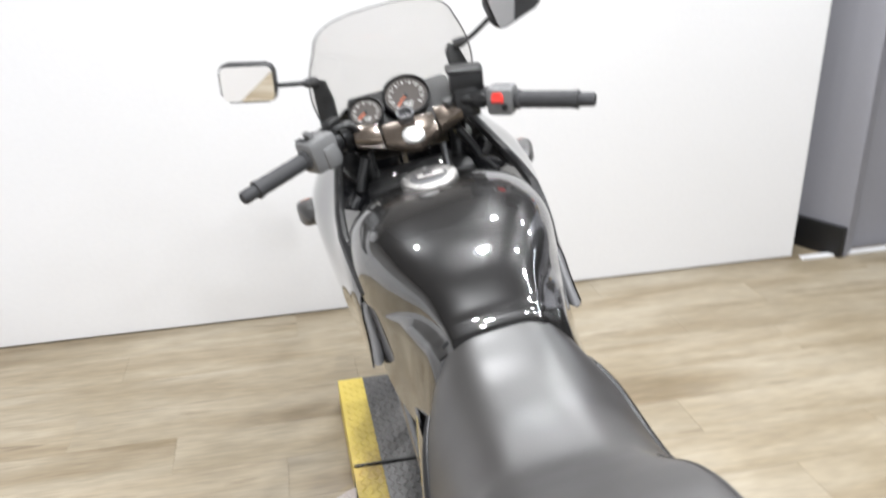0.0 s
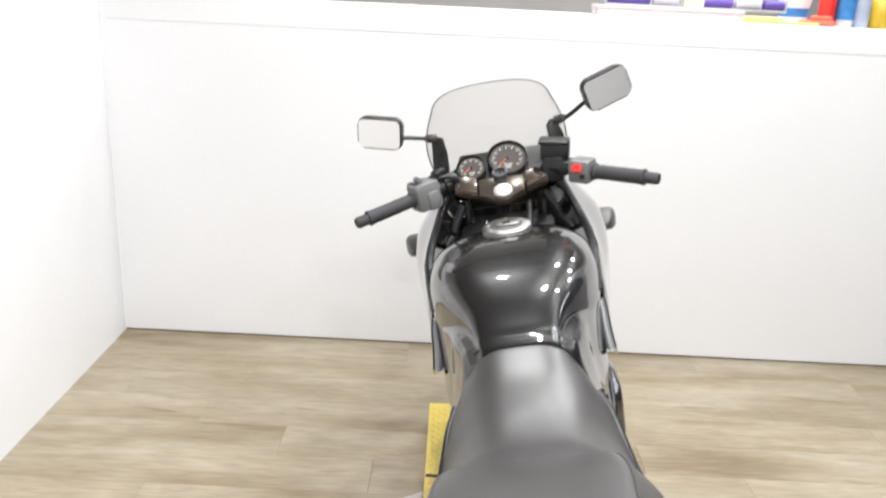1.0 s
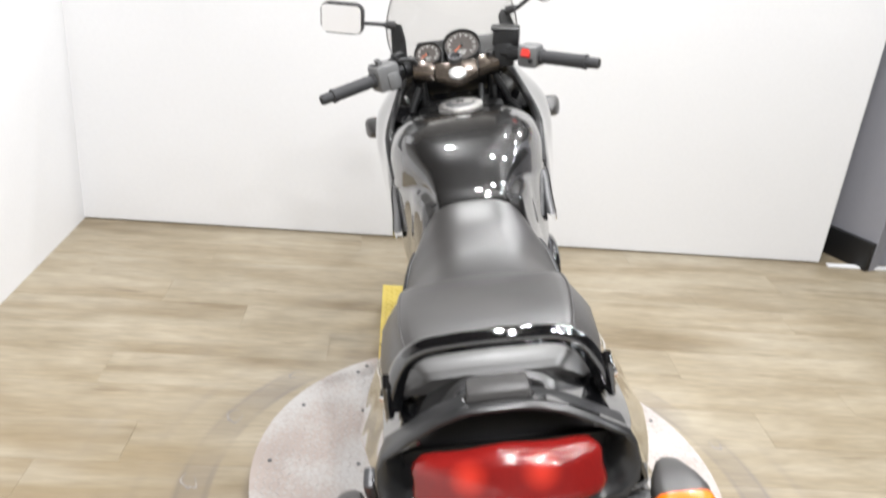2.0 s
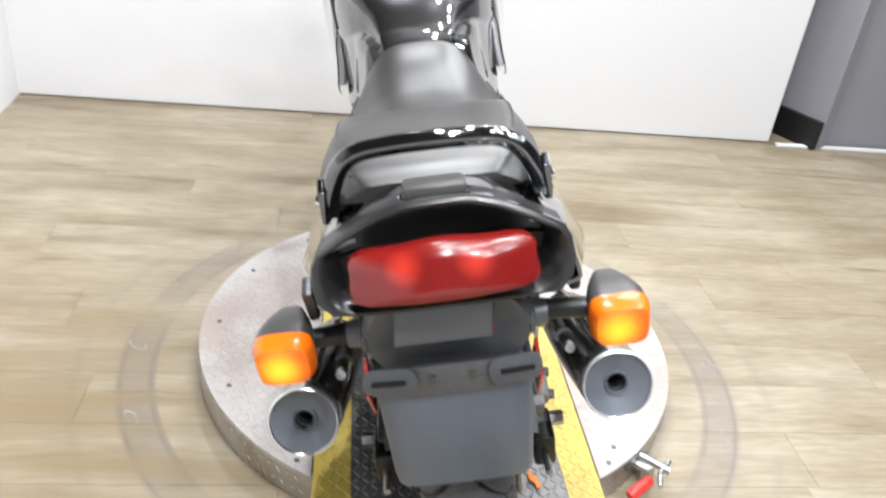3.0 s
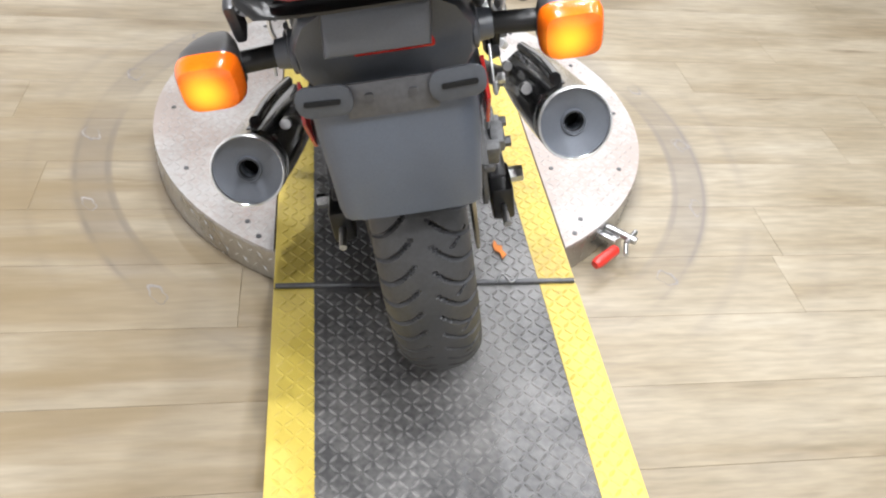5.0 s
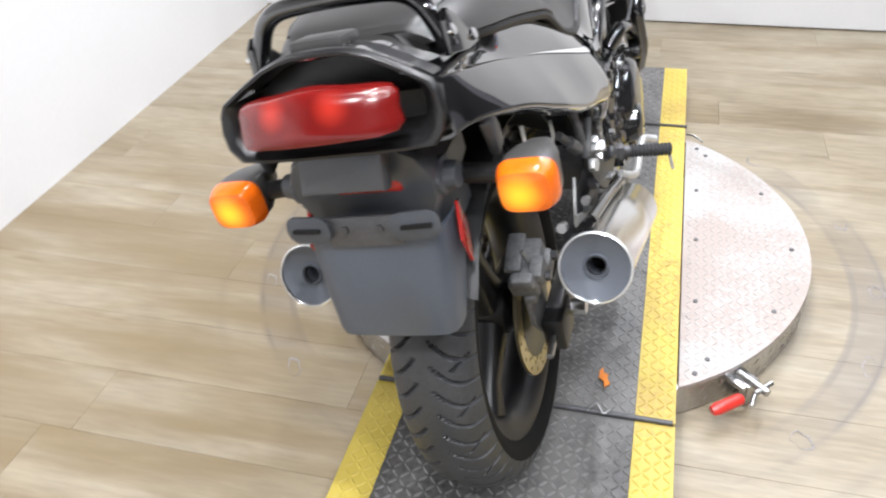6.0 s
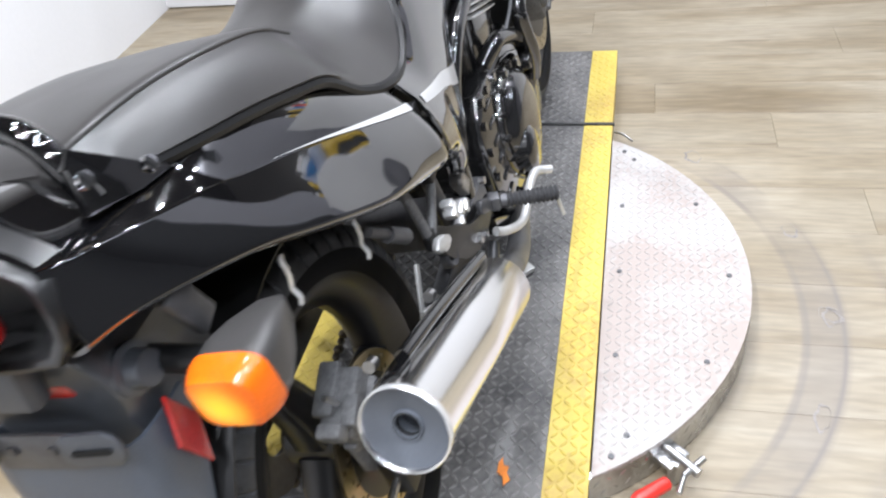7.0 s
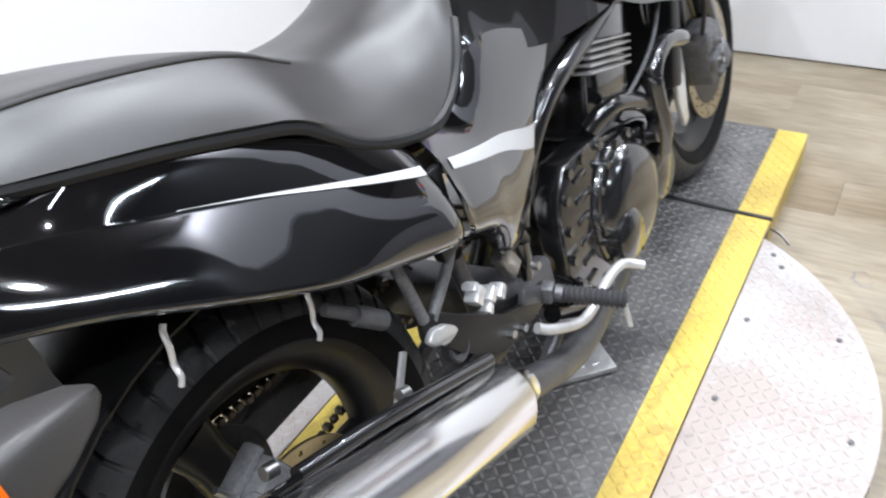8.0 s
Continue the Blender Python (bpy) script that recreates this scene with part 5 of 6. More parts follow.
bm = bmesh.new()
rings = [rim_ring(-0.03, 0.975, 0.96), rim_ring(-0.006, 0.996, 1.0), rim_ring(0.004, 1.0, 1.004), rim_ring(0.009, 0.985, 0.98), rim_ring(0.009, 0.95, 0.92), rim_ring(0.002, 0.90, 0.86), rim_ring(-0.010, 0.82, 0.80), rim_ring(-0.05, 0.80, 0.74)]
loft(bm, rings, caps=False)
bm.faces.new([bm.verts.new(p) for p in rings[-1]])
part("tail_surround", bm, RIM_PLASTIC, bike, "satin black six-sided rim and recess round the lens", True, 50)
bm = bmesh.new()
rings = [[(x * 1.0 * k + 0.003, y - 0.026 * (1 - (x * k / 0.098) ** 2) + (z - 0.84) * 0.40 * min(1, k * 1.2), 0.8345 + (z - 0.841) * 1.02 * k) for x, z in eased(lampo, 3)] for y, k in ((-0.995, 0.93), (-1.006, 0.985), (-1.012, 1.0), (-1.018, 0.985), (-1.022, 0.93), (-1.025, 0.6), (-1.0255, 0.3), (-1.0255, 0.05))]
loft(bm, rings)
part("tail_lamp", bm, RED_LENS, bike, "wide red tail lamp, lit", True, 35)

# grab rail and carrier lugs
part("grab_rail", tubes([([(0.128, -0.902, 0.846), (0.120, -0.899, 0.872), (0.104, -0.895, 0.900), (0.080, -0.893, 0.914), (0.04, -0.893, 0.918), (0.0, -0.893, 0.919), (-0.04, -0.893, 0.918), (-0.076, -0.893, 0.914), (-0.098, -0.895, 0.900), (-0.112, -0.899, 0.872), (-0.118, -0.902, 0.846)], 0.0115)], 24), GLOSS, bike, "black tubular grab rail")
for side in (-1, 1):
    bm = bmesh.new()
    prism(bm, [(-0.918, 0.842), (-0.86, 0.826), (-0.805, 0.815), (-0.835, 0.834), (-0.878, 0.872), (-0.898, 0.890), (-0.912, 0.880)], pose(side * 0.126 + 0.005, 0, 0, 90, 0, 90), 0.010, 0.003)
    part("rail_foot", bm, GLOSS, bike)
    for dy, dz in ((0.035, -0.012), (-0.03, 0.018)):
        part("rail_bolt", lathed([(0, 0.0), (0, 0.008), (0.005, 0.007), (0.006, 0.0)], (side * 0.130 + 0.005, -0.875 + dy, 0.848 + dz), (side, 0, 0.3), 12), CHROME, bike)
part("tail_lock_plate", blocks([(pose(0.004, -0.948, 0.888, -10, 0, 0), (0.068, 0.046, 0.016))], 0.005), HOUSING, bike)
part("lock_lip", tubes([([(-0.032, -0.958, 0.885), (-0.024, -0.974, 0.884), (0.004, -0.979, 0.884), (0.032, -0.974, 0.884), (0.040, -0.958, 0.885)], 0.004)], 8), CHROME, bike)

# undertail, number bracket, mud flap
bm = bmesh.new()
ring = [(-0.10, 0.725), (-0.085, 0.752), (-0.05, 0.772), (0.05, 0.772), (0.085, 0.752), (0.10, 0.725), (0.098, 0.690), (0.085, 0.665), (0.085, 0.61), (-0.085, 0.61), (-0.085, 0.665), (-0.098, 0.690)]
loft(bm, [[(x * k, y + (0.72 - z) * 0.12, 0.70 + (z - 0.70) * k) for x, z in ring] for y, k in ((-0.85, 0.96), (-0.955, 1.0), (-0.966, 0.985), (-0.972, 0.94))])
under = part("rear_fender", bm, PLASTIC, bike, "dark grey plastic rear fender", True, 30)
bm = bmesh.new()
prism(bm, [(-0.062, -0.022), (-0.056, 0.028), (0.056, 0.028), (0.050, -0.022)], pose(0, -0.990, 0.744, 80, 0, 0), 0.028, 0.008)
part("lamp_cover", bm, PLASTIC, under, "dark grey cover over the red reflector", True, 30)
for side in (-1, 1):
    part("stalk_boss", lathed([(0.080, 0.0), (0.080, 0.021), (0.094, 0.021), (0.096, 0.024), (0.101, 0.024), (0.103, 0.018), (0.118, 0.016), (0.118, 0.0)], (0, -0.945, 0.708), (side, 0, 0), 24), PLASTIC, under, "ribbed stalk boss")
bm = bmesh.new()
# one U-shaped sheet: curved back, rounded corners and short side returns
across = [(-1.0, 1.0), (-1.01, 0.72), (-1.0, 0.42), (-0.97, 0.22), (-0.90, 0.09), (-0.7, 0.03), (-0.35, 0.005), (0, 0), (0.35, 0.005), (0.7, 0.03), (0.90, 0.09), (0.97, 0.22), (1.0, 0.42), (1.01, 0.72), (1.0, 1.0)]
shell(bm, [[(u * w, y - 0.014 + 0.075 * v * deep, z) for u, v in across] for y, z, w, deep in ((-0.974, 0.655, 0.091, 1.0), (-0.982, 0.62, 0.090, 1.0), (-0.989, 0.57, 0.086, 0.85), (-0.992, 0.520, 0.082, 0.55), (-0.991, 0.511, 0.080, 0.5))], -0.005)
part("mud_flap", bm, FLAP, bike, "dark grey plastic mud flap", True, 60)
brk = part("number_bracket", prisms([(rounded(0.10, 0.040, 0.003), pose(0, -0.998, 0.668, 84, 0, 0), 0.004)], 0.001), GREY_METAL, bike, "grey steel number-plate bracket without a plate")
for side in (-1, 1):
    wing = part("bracket_wing", prisms([(rounded(0.062, 0.036, 0.014), pose(side * 0.072, -1.003, 0.676, 84, 0, side * 4), 0.004)], 0.001), WING, brk, "bright grey slotted wing")
    # raised black strip in place of a cut slot's shade
    part("bracket_slot", prisms([(rounded(0.040, 0.0055, 0.0025), pose(side * 0.074, -1.0062, 0.676, 84, 0, side * 4), 0.003)]), HOLE, wing)
    part("bracket_screw", prisms([(rounded(0.009, 0.009, 0.002), pose(side * 0.024, -1.001, 0.672, 84, 0, 0), 0.004)]), DARK_STEEL, brk)
    part("side_reflector", prisms([([(0, -0.045), (0.020, 0), (0, 0.045), (-0.020, 0)], pose(side * 0.104, -0.944, 0.625, 90, 0, 90 + side * 8), 0.005)], 0.001), REFLECTOR, bike, "red diamond side reflector")
part("rear_reflector", blocks([(pose(0.010, -0.966, 0.720, -4, 0, 0), (0.090, 0.012, 0.032))], 0.004), REFLECTOR, bike, "small red reflector under the tail lamp")

# indicators


def indicator(x, y, z, side, ahead, scale=1.0, lit=True):
    """Stalk, tapered housing and amber lens; ahead turns the lens to the front."""
    s = scale
    f = 1 if ahead else -1
    housing = bmesh.new()
    rings = []
    for d, w, h in ((0.0, 0.040, 0.034), (-0.02, 0.040, 0.034), (-0.05, 0.032, 0.028), (-0.085, 0.018, 0.016), (-0.10, 0.006, 0.006)):
        rings.append([(x + s * w * math.copysign(abs(math.cos(q)) ** 0.5, math.cos(q)), y + f * s * d, z + s * (h * math.copysign(abs(math.sin(q)) ** 0.5, math.sin(q)) - d * 0.04)) for q in (2 * math.pi * k / 28 for k in range(28))])
    loft(housing, rings)
    ob = part("indicator", housing, HOUSING, bike, "dark grey indicator housing", True, 50)
    part("stalk", tubes([([(side * 0.06, y - f * 0.03, z + 0.004), (x - side * 0.03, y - f * 0.02, z + 0.002)], 0.013)], 12, 1), PLASTIC_DARK, ob)
    lens = bmesh.new()
    rings = []
    rim_k = 0.96 if ahead else 1.03
    for d, k in ((0.0, rim_k), (0.010, rim_k), (0.022, 0.95), (0.030, 0.86), (0.033, 0.6), (0.034, 0.2)):
        rings.append([(x + s * k * 0.040 * math.copysign(abs(math.cos(q)) ** 0.5, math.cos(q)), y + f * s * d * (0.35 if ahead else 1.0), z + s * k * 0.034 * math.copysign(abs(math.sin(q)) ** 0.5, math.sin(q))) for q in (2 * math.pi * i / 28 for i in range(28))])
    loft(lens, rings)
    part("amber_lens", lens, AMBER if lit else AMBER_DARK, ob, "amber indicator lens", True, 35)
    return ob


for side in (-1, 1):
    indicator(side * 0.198 + 0.004, -0.950, 0.694, side, False, 0.87)
    indicator(side * 0.248, 0.60, 0.795, side, True, 0.85, False)
    for hy, hz in ((-0.776, 0.671), (-0.628, 0.604)):
        part("luggage_hook", tubes([([(side * 0.150, hy + 0.004, hz + 0.006), (side * 0.151, hy, hz), (side * 0.152, hy - 0.002, hz - 0.016), (side * 0.149, hy - 0.004, hz - 0.031), (side * 0.154, hy - 0.006, hz - 0.042), (side * 0.153, hy - 0.009, hz - 0.050)], 0.0031)], 8), POLISHED, bike, "bent bright steel luggage hook")
    part("helmet_hook", blocks([(pose(side * 0.158, -0.912, 0.742, 20, 0, 0), (0.014, 0.03, 0.055))], 0.005), DARK_STEEL, bike)

# front fairing
FAIR = [(0.075, 0.172, 0.800, 0.183, 0.748, 0.188, 0.684), (0.12, 0.179, 0.838, 0.190, 0.757, 0.192, 0.650), (0.22, 0.186, 0.866, 0.202, 0.768, 0.197, 0.604), (0.38, 0.176, 0.887, 0.230, 0.800, 0.206, 0.560), (0.55, 0.158, 0.917, 0.236, 0.828, 0.195, 0.560), (0.72, 0.140, 0.945, 0.196, 0.825, 0.165, 0.585), (0.88, 0.095, 0.940, 0.125, 0.810, 0.105, 0.620), (0.98, 0.035, 0.900, 0.050, 0.800, 0.040, 0.660), (1.0, 0.0, 0.885, 0.0, 0.80, 0.0, 0.675)]
bm = bmesh.new()


def rake(y):
    """The rear edge leans: its foot lies further back than its top."""
    return 0.55 * max(0.0, 1 - (y - 0.075) / 0.15)


def fair_row(r, side):
    y, xt, zt, xm, zm, xb, zb = r
    out = []
    for k in range(15):
        u = k / 14
        if u < 0.5:
            t = u / 0.5
            out.append((side * (xt + (xm - xt) * math.sin(t * math.pi / 2)), y + rake(y) * (zt + (zm - zt) * t - 0.74), zt + (zm - zt) * t))
        else:
            t = (u - 0.5) / 0.5
            out.append((side * (xm + (xb - xm) * t * t), y + rake(y) * (zm + (zb - zm) * t - 0.74), zm + (zb - zm) * t))
    return out


fr = smooth_rows(FAIR, 5)
grid = [fair_row(r, 1) for r in fr] + [fair_row(r, -1) for r in fr[::-1][1:]]
shell(bm, grid, 0.004)
part("front_fairing", bm, GLOSS, bike, "glossy black half fairing", True, 50)
part("fairing_trim", tubes([([(side * (r[1] - 0.004), r[0], r[2] + 0.002) for r in fr[::3][:9]], 0.010) for side in (-1, 1)], 8, 1), PLASTIC_DARK, bike)
for side in (-1, 1):
    bm = bmesh.new()
    shell(bm, [[(side * x, y, z) for x, y, z in ((a, yy, zz), (b, yy + 0.01, zz - 0.03))] for a, b, yy, zz in ((0.176, 0.12, 0.32, 0.880), (0.166, 0.11, 0.45, 0.897), (0.152, 0.10, 0.58, 0.918))], 0.004 * side)
    part("inner_panel", bm, GLOSS, bike)

for side in (-1, 1):
    bm = bmesh.new()
    edge = fair_row(fr[0], side)[3:]
    loft(bm, [[(x - side * (0.0085 - 0.0095 * math.cos(q)), y + 0.002 - 0.015 * math.sin(q), z) for q in (math.pi * (1.06 - 1.12 * k / 8) for k in range(9))] for x, y, z in edge], closed=False, caps=False)
    part("fairing_end", bm, END_TRIM, bike, "satin grey rounded rear end of the fairing", True, 60)
# windscreen
bm = bmesh.new()
grid = []
edge = []
for j in range(15):
    v = j / 14
    row = []
    for i in range(25):
        u = -1 + i / 12
        w = 0.158 + 0.022 * math.sin(v * math.pi * 0.9) - 0.006 * v
        top = 1.0 - 0.16 * abs(u) ** 5
        vv = v * top
        x = w * u * (1 - 0.10 * (abs(u) ** 6) * v ** 3)
        row.append((x, 0.70 - 0.10 * u * u * (1 - 0.35 * vv) - 0.235 * vv, 0.955 + 0.255 * vv - 0.01 * u * u))
    grid.append(row)
shell(bm, grid, 0.003)
scr = part("windscreen", bm, SCREEN, bike, "clear curved windscreen", True, 50)
rim = [g[0] for g in grid] + grid[-1][1:-1] + [g[-1] for g in grid[::-1]]
part("screen_edge", tubes([(rim, 0.0017)], 6, 1), GREY_METAL, scr, "thin grey edge")

# mirrors
for side, c, yaw, roll, pitch in ((-1, (-0.294, 0.555, 1.114), -10, 11, 4), (1, (0.285, 0.505, 1.146), 12, -16, 4)):
    base = Vector((side * 0.158, 0.585, 1.075))
    fm = Matrix.Translation(c) @ pose(0, 0, 0, 90 + pitch, roll, yaw)
    shellm = bmesh.new()
    prism(shellm, rounded(0.117, 0.081, 0.018), fm @ pose(0, 0, -0.014), 0.026, 0.006)
    mir = part("mirror", shellm, PLASTIC_DARK, bike, "black rear-view mirror", True, 40)
    part("mirror_glass", prisms([(rounded(0.110, 0.074, 0.014), fm @ pose(0, 0, 0.0005), 0.002)]), MIRROR, mir, "silvered mirror glass", False)
    part("mirror_stem", tubes([([base, base + Vector((side * 0.03, -0.01, 0.008)), Vector(c) + Vector((-side * 0.045, 0.012, -0.018))], 0.0055)], 10), PLASTIC_DARK, mir)
    part("stem_boot", lathed([(0, 0.0), (0, 0.012), (0.02, 0.011), (0.03, 0.007), (0.03, 0.0)], base + Vector((-side * 0.004, 0, 0)), (side, -0.2, 0.2), 14), GRIP, mir)
    bm = bmesh.new()
    prism(bm, [(-0.018, -0.10), (0.026, -0.11), (0.022, -0.02), (0.012, 0.02), (-0.006, 0.026), (-0.018, 0.012)], pose(side * 0.150, 0.585, 1.055, 78, 0, side * 20), 0.018, 0.005)
    part("mirror_bracket", bm, PLASTIC_DARK, bike, "black mirror bracket")

# instruments
dash = part("instrument_panel", blocks([(pose(0.01, 0.570, 0.972, 41, 0, 0), (0.235, 0.12, 0.030)), (pose(0, 0.60, 0.92, 30, 0, 0), (0.22, 0.10, 0.06))], 0.014), PLASTIC_DARK, bike, "black instrument panel")


def dial(name, c, r, needle, ticks, label):
    ax = Vector((0, -0.66, 0.75)).normalized()
    m = to_axis(c, ax)
    pod = part(name, lathed([(-0.03, 0.0), (-0.03, r * 1.02), (0.0, r * 1.13), (0.006, r * 1.13), (0.008, r * 1.06), (0.004, r * 1.0), (0.0, r * 0.99), (0.0, 0.0)], c, ax, 40), PLASTIC_DARK, dash, label)
    part("dial_face", lathed([(0.0012, 0.0), (0.0012, r * 0.97)], c, ax, 40), DIAL_BLACK, pod)
    bm = bmesh.new()
    up = Vector((0, 1, 0.85)).normalized()
    sx = Vector((1, 0, 0))
    for k in range(ticks):
        a = radians(225 - 270 * k / (ticks - 1))
        d = sx * math.cos(a) + up * math.sin(a)
        p = Vector(c) + ax * 0.002 + d * r * (0.80 if k % 2 else 0.74)
        block(bm, Matrix.Translation(p) @ Matrix((d.cross(ax), d, ax)).transposed().to_4x4(), (0.0012 if k % 2 else 0.0026, r * (0.13 if k % 2 else 0.2), 0.0008), 0)
    for k in range(3):
        block(bm, Matrix.Translation(Vector(c) + ax * 0.002 - up * r * (0.42 + 0.12 * k)) @ Matrix((sx, up, ax)).transposed().to_4x4(), (r * (0.5 - 0.1 * k), r * 0.05, 0.0008), 0)
    part("dial_marks", bm, DIAL_WHITE, pod, "", False)
    a = radians(needle)
    d = sx * math.cos(a) + up * math.sin(a)
    bm = bmesh.new()
    block(bm, Matrix.Translation(Vector(c) + ax * 0.0035 + d * r * 0.33) @ Matrix((d.cross(ax), d, ax)).transposed().to_4x4(), (0.0018, r * 0.80, 0.001), 0)
    part("needle", bm, NEEDLE, pod, "", False)
    part("needle_hub", lathed([(0.003, 0.0), (0.003, r * 0.10), (0.006, r * 0.09), (0.006, 0.0)], c, ax, 16), PLASTIC_DARK, pod)
    part("dial_glass", lathed([(0.0075, 0.0), (0.0075, r * 1.02)], c, ax, 32), DIAL_GLASS, pod)


dial("speedometer", Vector((0.022, 0.548, 1.004)), 0.047, 225, 21, "large round speedometer with a black face")
dial("tachometer", Vector((-0.072, 0.530, 0.995)), 0.034, 215, 17, "round tachometer with a black face")

# steering head
yoke = part("top_yoke", prisms([([(-0.055, 0.035), (-0.055, -0.022), (-0.008, -0.052), (0.010, -0.052), (0.055, -0.022), (0.055, 0.035)], pose(0, 0.395, 0.964, 24, 0, 0), 0.022)], 0.004), YOKE, bike, "brownish black top yoke")
for side in (-1, 1):
    part("yoke_arm", prisms([([(side * 0.058, 0.040), (side * 0.112, 0.052), (side * 0.112, 0.006), (side * 0.058, -0.020)][::side], pose(0, 0.395, 0.966, 24, 0, 0), 0.026)], 0.004), YOKE, yoke)
part("stem_nut", lathed([(0, 0.0), (0, 0.023), (0.006, 0.022), (0.009, 0.017), (0.009, 0.0)], (0.002, 0.365, 0.965), (0, -0.40, 0.92), 20), ALUMINIUM, yoke, "bright stem nut")
part("ignition_lock", lathed([(0, 0.0), (0, 0.018), (0.014, 0.017), (0.016, 0.013), (0.012, 0.011), (0.012, 0.0)], (0.0, 0.424, 0.984), (0, -0.4, 0.92), 24), DARK_STEEL, yoke)
part("key_ring", lathed([(0.016, 0.014), (0.020, 0.014), (0.020, 0.0185), (0.016, 0.0185)], (0.0, 0.424, 0.984), (0, -0.4, 0.92), 24, True), DARK_STEEL, yoke)
part("key_slot", blocks([(to_axis((0.0, 0.4175, 0.9985), (0, -0.4, 0.92)), (0.003, 0.010, 0.004))], 0.0005), HOLE, yoke)
for side in (-1, 1):
    part("fork_cap", lathed([(0, 0.0), (0, 0.018), (0.012, 0.017), (0.014, 0.010), (0.014, 0.0)], (side * 0.088, 0.425, 0.975), (0, -0.4, 0.92), 20), ALLOY, yoke)
part("lower_yoke", blocks([(pose(0, 0.455, 0.845, 24, 0, 0), (0.23, 0.06, 0.035))], 0.01), PLASTIC_DARK, bike)
part("wiring_loom", tubes([([(-0.10, 0.42, 0.93), (-0.13, 0.40, 0.86), (-0.09, 0.40, 0.80), (-0.04, 0.42, 0.76)], 0.010), ([(0.10, 0.42, 0.94), (0.13, 0.42, 0.86), (0.08, 0.44, 0.80)], 0.009), ([(-0.14, 0.43, 0.97), (-0.16, 0.50, 0.90), (-0.10, 0.52, 0.82)], 0.006), ([(0.06, 0.41, 0.92), (0.055, 0.36, 0.86), (0.07, 0.40, 0.80)], 0.008)], 10), PLASTIC_DARK, bike)
part("head_shroud", blocks([(pose(0, 0.47, 0.80), (0.26, 0.14, 0.14))], 0.03), PLASTIC_DARK, bike)

